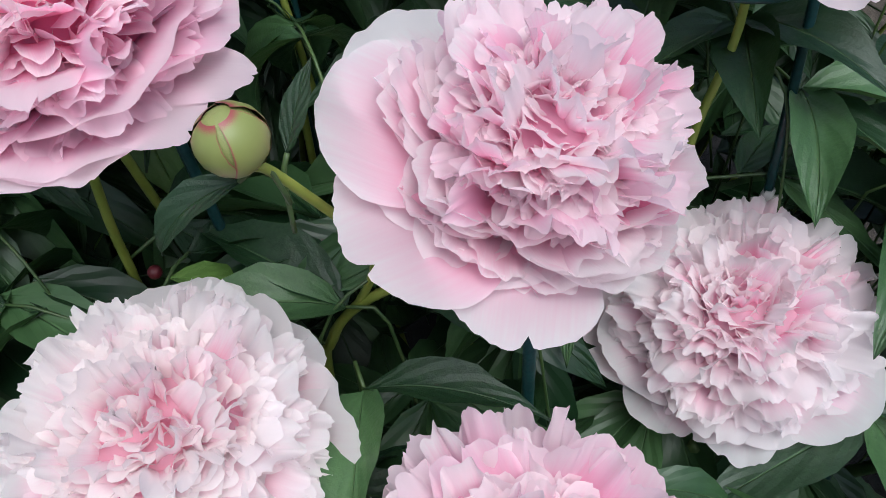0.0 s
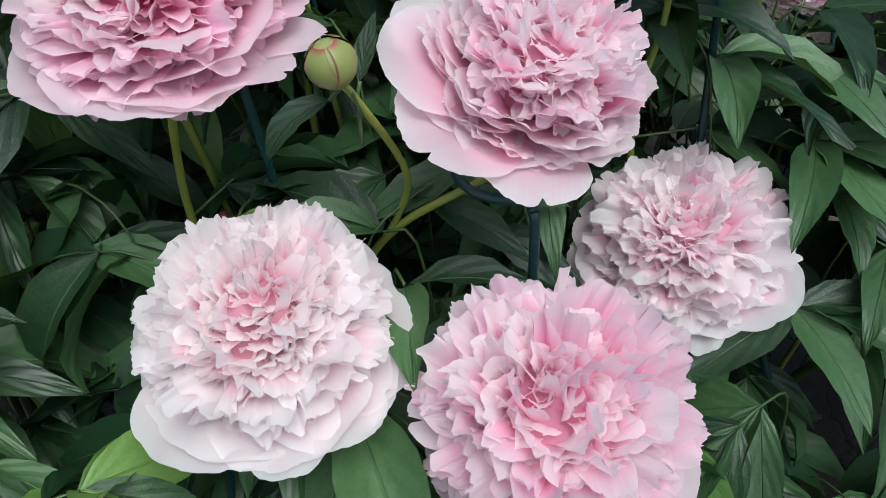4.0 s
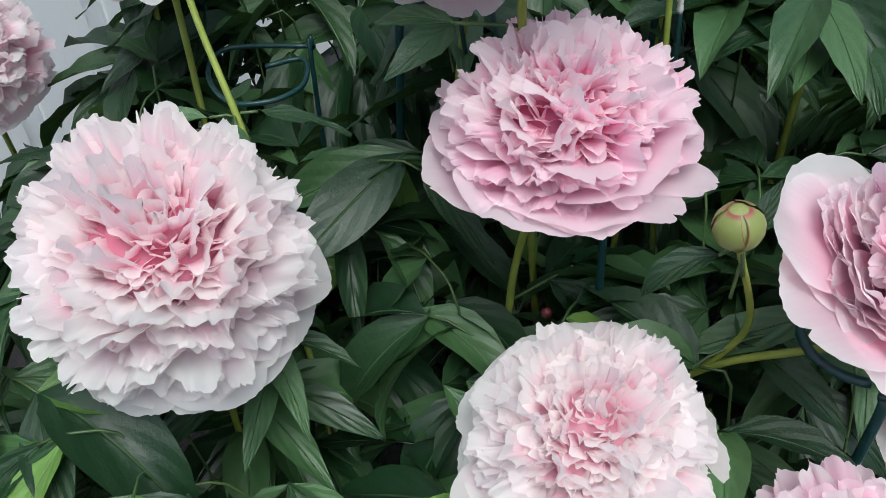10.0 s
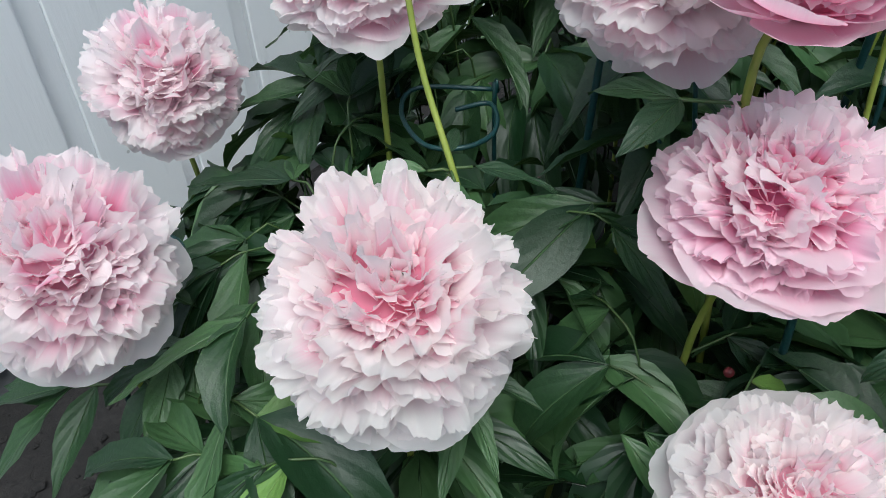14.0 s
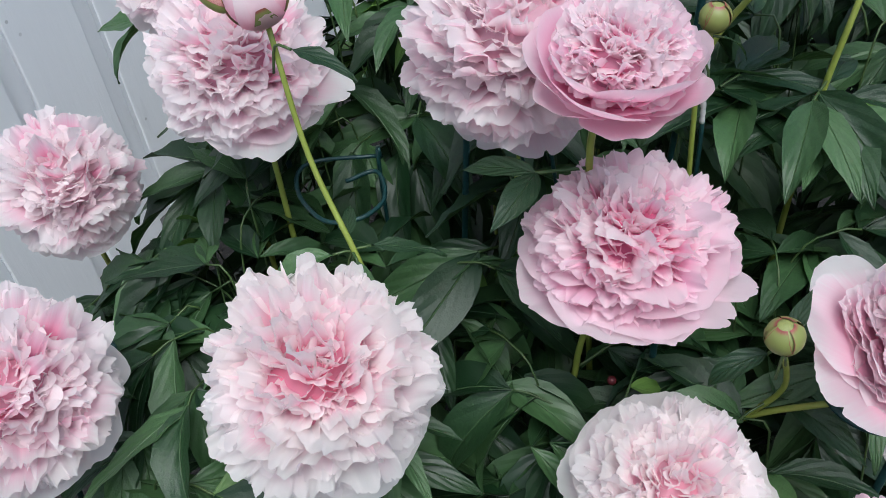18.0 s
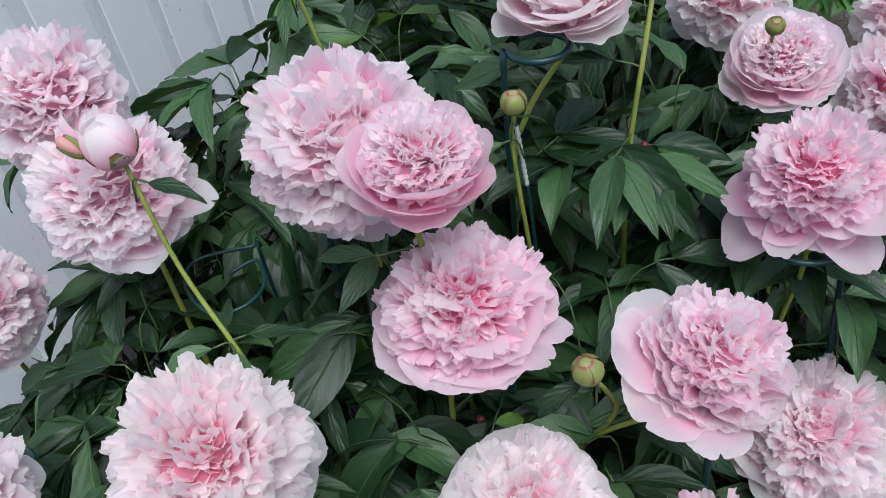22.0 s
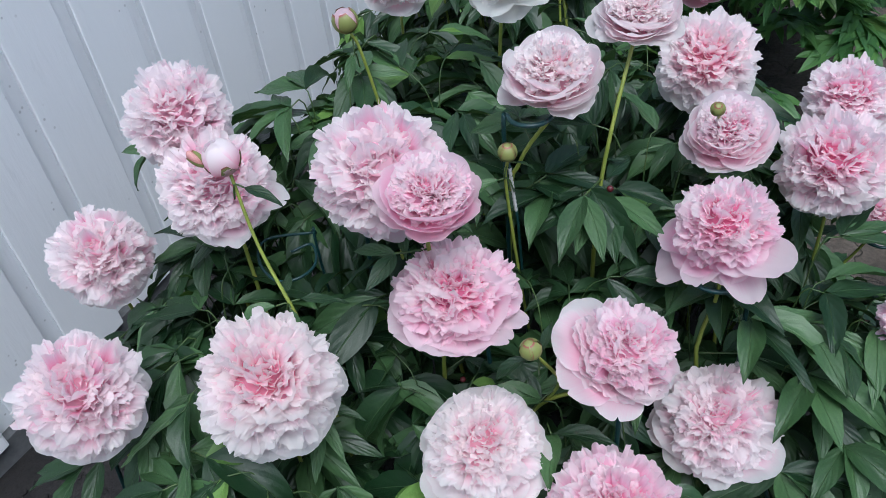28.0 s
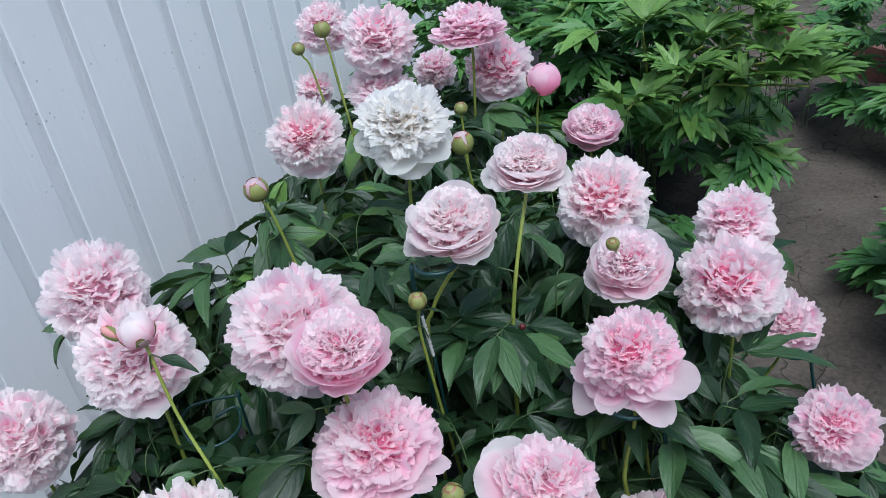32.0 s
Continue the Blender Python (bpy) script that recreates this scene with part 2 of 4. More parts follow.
def bend(points, steps=8):
    """A smooth line through the points."""
    p = [Vector(q) for q in points]
    p = [2 * p[0] - p[1]] + p + [2 * p[-1] - p[-2]]
    out = []
    for i in range(1, len(p) - 2):
        for s in range(steps):
            t = s / steps
            out.append(0.5 * ((2 * p[i]) + (p[i + 1] - p[i - 1]) * t + (2 * p[i - 1] - 5 * p[i] + 4 * p[i + 1] - p[i + 2]) * t * t + (3 * p[i] - p[i - 1] - 3 * p[i + 1] + p[i + 2]) * t ** 3))
    return out + [p[-2]]


# ---- ground and fence ----
WALL_TURN, WALL_OFF, BOARD, PHASE = -14.5, 1.16, 0.1675, 0.1631
ALONG = Vector((-math.sin(radians(WALL_TURN)), math.cos(radians(WALL_TURN)), 0))
OUT = Vector((ALONG.y, -ALONG.x, 0))


def by_wall(u, w, z):
    """A point u metres along the fence and w metres in front of its face."""
    return ALONG * u + OUT * (w - WALL_OFF) + Vector((0, 0, z))


def ground():
    xs = np.concatenate([[-150, -40, -12, -5], np.arange(-3, 4.01, 0.07), [6, 14, 40, 150]])
    ys = np.concatenate([[-150, -40, -12, -4], np.arange(-1.5, 5.51, 0.07), [8, 16, 45, 150]])
    verts, n = [], len(ys)
    for x in xs:
        for y in ys:
            near = 1.0 if abs(x) < 4 and -2 < y < 6 else 0.0
            h = 0.030 * noise.noise(Vector((x * 1.6, y * 1.6, 0))) + 0.014 * noise.noise(Vector((x * 7, y * 7, 3)))
            verts.append((x, y, h * near))
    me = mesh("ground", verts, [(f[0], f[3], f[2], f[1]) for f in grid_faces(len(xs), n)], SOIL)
    tagged(new("ground", me), "dark bare garden soil, crumbly and cracked, bed partly tinted for shade", "soil", kind="structure")


ground()


def fence():
    wall = tagged(new("wall_fence"), "white painted vertical board fence with grooves", "fence", kind="structure")
    wall.matrix_basis = Matrix.Identity(4)
    lo, hi, thick, groove = 0.06, 2.1, 0.036, 0.034
    # one board in its own frame: x along the fence, y outwards
    prof = [(0.0, 0.0), (0.0, 0.0015), (groove + 0.018, 0.0015), (groove + 0.018, thick - 0.0060), (groove, thick - 0.0055), (groove - 0.0008, thick - 0.0015), (groove + 0.002, thick), (BOARD - 0.006, thick), (BOARD - 0.003, thick - 0.0008), (BOARD - 0.0012, thick - 0.004), (BOARD - 0.0006, thick - 0.008), (BOARD - 0.0006, 0.0)]
    k = len(prof)
    verts = [(x, y, z) for z in (0.0, hi - lo) for x, y in prof]
    faces = [(i, (i + 1) % k, k + (i + 1) % k, k + i) for i in range(k)] + [tuple(reversed(range(k))), tuple(range(k, 2 * k))]
    me = mesh("board", verts, faces, PAINT, smooth=False)
    for i in range(-12, 36):
        p = by_wall(PHASE + i * BOARD - groove / 2, -thick + random.uniform(-0.001, 0.001), lo)
        m = Matrix((ALONG, OUT, Vector((0, 0, 1)))).transposed().to_4x4()
        child("board", me, wall, Matrix.Translation(p) @ m)
    for name, w0, w1, z0, z1, mat in (("backing", -0.08, -thick - 0.002, lo, hi + 0.01, PAINT), ("plinth", -0.10, -0.014, -0.1, lo - 0.002, PLINTH)):
        c = [by_wall(u, w, z) for z in (z0, z1) for u, w in ((-12 * BOARD, w0), (36 * BOARD, w0), (36 * BOARD, w1), (-12 * BOARD, w1))]
        me = mesh(name, c, [(0, 3, 2, 1), (4, 5, 6, 7), (0, 1, 5, 4), (1, 2, 6, 5), (2, 3, 7, 6), (3, 0, 4, 7)], mat, smooth=False)
        child(name, me, wall)


fence()

# ---- petals ----
GA = math.radians(137.508)


def petal_mesh(name, material, rng, width, arch, flare, cup, ruffle, waves, fringe, nu=10, nv=21, claw=0.28, top=0.45):
    """A petal whose chord is one unit long: x across, y along, z towards the flower's heart.
    arch bows its whole length, flare turns its end (below zero: away from the heart)."""
    verts, uvs = [], []
    ph = [rng.uniform(0, 6.3) for _ in range(6)]
    fr = [waves * rng.uniform(0.8, 1.2), waves * rng.uniform(1.9, 2.5), waves * rng.uniform(3.6, 4.6)]
    cleft, gap, lean = rng.uniform(-0.75, 0.75), rng.uniform(0.6, 2.6), rng.uniform(-0.10, 0.10)
    teeth = [rng.random() ** 1.6 for _ in range(nv)]
    fine = 40
    turn = [arch * (k / fine - 0.5) + flare * max(0.0, (k / fine - 0.42) / 0.58) ** 1.5 for k in range(fine + 1)]
    line, y, z = [], 0.0, 0.0
    for a in turn:
        line.append((y, z))
        y, z = y + math.cos(a) / fine, z + math.sin(a) / fine
    off, far = math.atan2(line[-1][1], line[-1][0]), math.hypot(*line[-1])
    ca, sa = math.cos(off) / far, math.sin(off) / far
    line = [(p * ca + q * sa, q * ca - p * sa) for p, q in line]
    for i in range(nu):
        e = (i / (nu - 1)) ** 0.65
        for j in range(nv):
            v = 2 * j / (nv - 1) - 1
            reach = 1 - top * (1 - math.sqrt(1 - 0.96 * v * v)) + lean * v
            scallop = 0.6 * (1 - abs(math.sin(waves * 0.75 * v + ph[5]))) + 0.4 * (1 - abs(math.sin(waves * 2.1 * v + ph[0])))
            slit = gap * max(0.0, 1 - abs(v - cleft) / 0.11) ** 1.5
            reach -= fringe * e ** 4 * (0.80 * scallop + 0.34 * teeth[j] + 0.8 * slit)
            u = max(0.0, e * reach)
            k = min(u * fine, fine - 0.001)
            lo = int(k)
            y0, z0 = (line[lo][q] + (line[lo + 1][q] - line[lo][q]) * (k - lo) for q in (0, 1))
            if u * fine > fine - 0.001:
                y0 += (u - 1) * math.cos(turn[-1] - off)
                z0 += (u - 1) * math.sin(turn[-1] - off)
            a = turn[lo] - off
            w = width * (claw + (1 - claw) * math.sin(min(1.0, u / 0.66) * math.pi / 2) ** 1.3)
            h = cup * v * v * width * (0.25 + 0.75 * u)
            h += ruffle * (0.60 * e ** 1.8 * math.sin(fr[0] * v + ph[1]) + 0.40 * e ** 4 * math.sin(fr[1] * v + ph[2]) + 0.30 * e ** 8 * math.sin(fr[2] * v + ph[4]))
            x = v * w + 0.35 * ruffle * e ** 4 * math.sin(fr[1] * v + ph[3])
            verts.append((x, y0 - h * math.sin(a), z0 + h * math.cos(a)))
            uvs.append((0.5 + 0.5 * v, e))
    return mesh(name, verts, grid_faces(nu, nv), material, uvs)


LIBRARY = {}


def petals(colour, style):
    """A set of alike petals, made once."""
    key = (colour, style)
    if key not in LIBRARY:
        rng = random.Random(colour + style)
        m, u = PETAL[colour], rng.uniform
        LIBRARY[key] = [{
            "guard": lambda: petal_mesh("guard_petal", m, rng, u(0.44, 0.58), u(0.2, 0.7), u(-0.6, 0.1), u(0.05, 0.22), u(0.02, 0.05), u(2.0, 3.2), u(0.015, 0.05), 10, 33, 0.28, 0.42),
            "outer": lambda: petal_mesh("petal", m, rng, u(0.15, 0.29), u(0.2, 0.6), u(-0.95, -0.25), u(-0.05, 0.25), u(0.035, 0.068), u(2.8, 4.8), u(0.05, 0.095), 8, 33, 0.3, 0.45),
            "inner": lambda: petal_mesh("petal", m, rng, u(0.13, 0.27), u(-0.2, 0.6), u(-0.9, 0.15), u(-0.1, 0.4), u(0.04, 0.075), u(2.8, 5.0), u(0.045, 0.09), 8, 29, 0.25, 0.42),
            "globe": lambda: petal_mesh("petal", m, rng, u(0.22, 0.38), u(0.3, 0.7), u(0.1, 0.6), u(0.15, 0.4), u(0.03, 0.055), u(2.2, 4.0), u(0.03, 0.07), 9, 31, 0.3, 0.42),
            "cup": lambda: petal_mesh("petal", m, rng, u(0.42, 0.56), u(0.7, 1.1), u(0.1, 0.4), u(0.3, 0.5), u(0.015, 0.04), u(1.6, 2.8), u(0.015, 0.045), 13, 21, 0.3, 0.42),
            "heart": lambda: petal_mesh("petal", m, rng, u(0.10, 0.19), u(-0.3, 0.5), u(-0.7, 0.6), u(0.1, 0.8), u(0.035, 0.07), u(2.6, 4.2), u(0.04, 0.08), 8, 19, 0.3, 0.45),
        }[style]() for _ in range({"guard": 10, "outer": 18, "inner": 26, "globe": 16, "cup": 8, "heart": 16}[style])]
    return LIBRARY[key]


def sepal_mesh():
    verts, uvs = [], []
    for i in range(6):
        for j in range(5):
            u, v = i / 5, j / 2 - 1
            verts.append((v * 0.32 * math.sin(math.pi * min(1, 0.2 + 0.75 * u)) ** 0.8, u, 0.14 * v * v + 0.22 * u * u))
            uvs.append((0.5 + 0.5 * v, u))
    return mesh("sepal", verts, grid_faces(6, 5), BUD, uvs)


SEPAL = sepal_mesh()


def ball(name, material, squash=1.0, nu=10, nv=12, wob=0.0, uvs=None):
    verts, faces = [], []
    for i in range(nu + 1):
        a = math.pi * i / nu
        for j in range(nv):
            b = 2 * math.pi * j / nv
            r = math.sin(a) * (1 + wob * math.sin(3 * b))
            verts.append((r * math.cos(b), r * math.sin(b), squash * math.cos(a)))
    for i in range(nu):
        for j in range(nv):
            q = (j + 1) % nv
            faces.append((i * nv + j, (i + 1) * nv + j, (i + 1) * nv + q, i * nv + q))
    return mesh(name, verts, faces, material, uvs and [uvs] * len(verts))


RECEPTACLE = ball("receptacle", BUD)


def aim(theta, phi, spin=0.0, tip=0.0):
    """A petal's turn: it points theta from the flower's axis at the bearing phi."""
    th = theta
    y = Vector((math.sin(th) * math.cos(phi), math.sin(th) * math.sin(phi), math.cos(th)))
    z = Vector((-math.cos(th) * math.cos(phi), -math.cos(th) * math.sin(phi), math.sin(th)))
    x = y.cross(z)
    m = Matrix((x, y, z)).transposed().to_4x4()
    return m @ Matrix.Rotation(spin, 4, "Y") @ Matrix.Rotation(tip, 4, "X")


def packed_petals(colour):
    """A mass of unit radius: tightly folded petals on a crumpled core added to lighten the gaps."""
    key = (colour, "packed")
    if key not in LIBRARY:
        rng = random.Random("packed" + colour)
        # the added core, all one pink so that deep gaps stay bright
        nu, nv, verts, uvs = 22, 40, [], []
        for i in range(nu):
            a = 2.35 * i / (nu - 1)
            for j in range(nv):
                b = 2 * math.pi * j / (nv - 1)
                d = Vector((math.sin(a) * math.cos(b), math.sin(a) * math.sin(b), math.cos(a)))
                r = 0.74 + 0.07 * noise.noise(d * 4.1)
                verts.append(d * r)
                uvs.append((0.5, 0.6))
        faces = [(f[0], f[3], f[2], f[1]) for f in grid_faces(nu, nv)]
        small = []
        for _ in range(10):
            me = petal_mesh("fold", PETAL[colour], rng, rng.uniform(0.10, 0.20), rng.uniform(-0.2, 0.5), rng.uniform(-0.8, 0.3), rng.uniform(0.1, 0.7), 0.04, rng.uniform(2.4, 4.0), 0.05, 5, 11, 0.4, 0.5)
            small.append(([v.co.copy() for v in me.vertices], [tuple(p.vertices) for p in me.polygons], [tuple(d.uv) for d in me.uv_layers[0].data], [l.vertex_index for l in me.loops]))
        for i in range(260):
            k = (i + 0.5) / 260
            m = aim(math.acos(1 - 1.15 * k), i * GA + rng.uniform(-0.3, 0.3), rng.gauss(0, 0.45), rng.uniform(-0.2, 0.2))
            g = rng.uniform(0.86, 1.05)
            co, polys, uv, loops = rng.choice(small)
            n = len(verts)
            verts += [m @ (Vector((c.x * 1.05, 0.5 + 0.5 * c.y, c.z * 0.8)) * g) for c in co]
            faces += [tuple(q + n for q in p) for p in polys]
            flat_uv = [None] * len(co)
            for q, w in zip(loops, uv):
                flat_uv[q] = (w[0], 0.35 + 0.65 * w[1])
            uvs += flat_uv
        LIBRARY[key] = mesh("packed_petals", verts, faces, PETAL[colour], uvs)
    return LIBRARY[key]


def axis_frame(axis, turn=0.0):
    return Vector(axis).normalized().to_track_quat("Z", "Y").to_matrix().to_4x4() @ Matrix.Rotation(turn, 4, "Z")


def stem_to(thing, name, top, axis, foot, r=0.0026, sag=0.10, material=None, via=None):
    """A stem from under the flower to its foot in the soil, in the thing's own frame."""
    top, foot, axis = Vector(top), Vector(foot), Vector(axis).normalized()
    reach = (top - foot).length
    a = top - axis * min(0.06, reach * 0.2)
    mid = a.lerp(foot, 0.45) + Vector((0, 0, sag * 0.3)) + (top.xy - foot.xy).to_3d() * 0.10
    pts = bend([top, a, mid, foot] if not via else [top, *(Vector(p) for p in via), Vector(via[-1]).lerp(foot, 0.12) + (Vector(via[-1]) - (top if len(via) < 2 else Vector(via[-2]))) * 0.25, foot], 6)
    inv = thing.matrix_basis.inverted()
    verts, faces = tube([inv @ p for p in pts], [r * (0.85 + 0.35 * i / len(pts)) for i in range(len(pts))], 8)
    child(name, mesh(name, verts, faces, material or STEM), thing)
    return pts


STALKS = []
BROAD = {0: [(-75, 100, 0.98, 0.9), (-115, 100, 0.96, 0.9), (175, 98, 1.0, 0.9), (5, 96, 1.0, 0.9)], 1: [(-50, 82, 1.12, 0.45), (-30, 82, 1.16, 0.36), (-80, 80, 1.02, 0.7)],
         2: [(150, 84, 1.26, 1.0), (185, 86, 1.26, 1.05), (225, 88, 1.24, 1.0), (262, 90, 1.16, 0.9)],
         3: [(-125, 92, 1.1, 0.9), (-90, 92, 1.06, 0.95), (-55, 92, 1.06, 0.9), (165, 92, 1.05, 0.8)], 4: [(-80, 94, 1.0, 0.7), (-110, 92, 1.0, 0.7), (-25, 90, 1.1, 0.9), (200, 92, 1.1, 0.9), (165, 90, 1.06, 0.8)],
         5: [(150, 96, 1.06, 1.0), (-20, 96, 1.06, 1.0)], 8: [(-35, 92, 1.15, 0.6), (-90, 94, 1.05, 0.8)], 12: [(-32, 84, 1.3, 0.75), (-62, 106, 1.28, 0.55), (200, 96, 1.12, 0.8), (-135, 116, 1.36, 0.65), (-100, 100, 1.1, 0.6)],
         13: [(205, 92, 1.12, 0.9), (-60, 90, 1.0, 1.0)], 17: [(190, 92, 1.2, 0.9), (-10, 84, 1.1, 0.9), (230, 88, 1.06, 0.9)], 22: [(-100, 96, 1.05, 0.8), (-60, 94, 1.05, 0.7)]}


def flower(place, radius, axis, colour="mid", kind="bomb", n=95, foot=(0, 0), seed=0, flat=0.82, guards=9, droop=98, dome=1.0, skirt=1.0, label="", via=None):
    """A double peony on its stem: guard petals round a dome of ruffled ones."""
    rng = random.Random(seed)
    u = rng.uniform
    axis = Vector(axis).normalized()
    thing = tagged(new("peony_flower"), label, "flower", "peony flowers")
    thing.matrix_basis = Matrix.Translation(place) @ axis_frame(axis, u(0, 6.3))
    low = -0.42 * radius * flat
    base = Matrix.Translation((0, 0, low))

    def put(me, th, ph, length, wide, spin, tip, name="petal"):
        child(name, me, thing, base @ aim(th, ph, spin, tip) @ Matrix.Diagonal((wide, length, (length + wide) / 2, 1)))

    def surface(th):
        """From the base to the flower's skin."""
        d = Vector((math.sin(th), math.cos(th)))
        b = d.y * -low / (flat * flat)
        a = d.x ** 2 + d.y ** 2 / flat ** 2
        c = low * low / flat ** 2 - radius * radius
        return (b + math.sqrt(b * b - a * c)) / a * dome

    cup = kind == "cup"
    g = petals("light" if kind == "globe" else RIM[colour], "guard")
    for i in range(guards):
        ph = i * 2 * math.pi / guards + u(-0.2, 0.2)
        th = radians(droop + u(-9, 7)) if not cup else radians(droop - 4 + u(-7, 6))
        s = radius * u(0.94, 1.06) * skirt
        put(rng.choice(g), th, ph, s, s * u(0.9, 1.1), u(-0.15, 0.15), u(-0.1, 0.15), "guard_petal")
    if cup:
        c = petals(RIM[colour], "cup")
        for ring, (th, count, size) in enumerate(((76, 6, 1.04), (63, 6, 1.06), (52, 6, 1.02))):
            for i in range(count):
                ph = (i + 0.5 * ring) * 2 * math.pi / count + u(-0.2, 0.2)
                s = surface(radians(th)) * size * u(0.96, 1.04)
                put(rng.choice(c), radians(th + u(-4, 4)), ph, s, s * u(0.85, 1.02), u(-0.12, 0.12), u(-0.06, 0.06))
    top = radians(96 if not cup else 50)
    rim = petals("light", "globe") if kind == "globe" else petals(RIM[colour], "outer")
    inn, he, mid = petals(colour, "inner"), petals(colour, "heart"), petals(RIM[colour], "inner")
    for i in range(n):
        k = ((i + 0.5) / n) ** 1.06
        th = max(0.03, math.acos(1 - k * (1 - math.cos(top))) + u(-0.07, 0.07))
        ph = i * GA + u(-0.3, 0.3)
        s = surface(min(th, radians(100))) * (u(0.84, 1.03) if not cup else u(0.86, 0.98))
        outer = th > radians(56 if kind != "globe" else 60) and not cup
        lib = rim if outer else (he if th < radians(20) else (mid if th > radians(46) + u(-0.25, 0.25) else inn))
        wide = radius * dome * u(0.92, 1.18)
        put(rng.choice(lib), th, ph, s, wide, u(-0.22, 0.22) if outer else rng.gauss(0, 0.42), u(-0.12, 0.10))
    # broad petals that hang out on one side: turn as the camera sees it, angle from the axis, length
    seen = thing.matrix_basis.to_3x3().inverted()
    d = (Vector((-0.11, -0.28, 1.15)) - Vector(place)).normalized()
    right = Vector((-d.y, d.x, 0)).normalized()
    over = d.cross(right)
    for clock, th, size, wide in BROAD.get(seed - 100, ()):
        w = seen @ (right * math.cos(radians(clock)) + over * math.sin(radians(clock)))
        put(rng.choice(g), radians(th), math.atan2(w.y, w.x), radius * size, radius * size * wide, u(-0.1, 0.1), u(-0.05, 0.05), "guard_petal")
    # folds and added core under the petals, to keep the gaps light
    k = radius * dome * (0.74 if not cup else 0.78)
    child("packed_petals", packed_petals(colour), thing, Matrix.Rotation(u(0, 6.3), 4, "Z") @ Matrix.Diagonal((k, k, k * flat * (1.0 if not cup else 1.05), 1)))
    r = 0.012 + 0.06 * radius
    child("receptacle", RECEPTACLE, thing, base @ Matrix.Translation((0, 0, -r * 0.4)) @ Matrix.Diagonal((r, r, r * 0.8, 1)))
    for i in range(4):
        s = radius * u(0.36, 0.5)
        child("sepal", SEPAL, thing, base @ Matrix.Translation((0, 0, -r * 0.5)) @ aim(radians(u(88, 118)), i * 1.57 + u(-0.3, 0.3)) @ Matrix.Diagonal((s, s, s, 1)))
    pts = stem_to(thing, "stem", thing.matrix_basis @ Vector((0, 0, low - r * 0.8)), axis, (foot[0], foot[1], -0.01), via=via)
    STALKS.append((thing, pts))
    return thing


def toward(place, back, right=0.0, eye=(-0.11, -0.28, 1.15)):
    """An axis that leans from upright to the camera's eye by back, and to its right by right."""
    d = Vector(eye) - Vector(place)
    d.normalize()
    side = Vector((d.y, -d.x, 0)).normalized() * -1
    return Vector((0, 0, 1)) + d * back + side * right


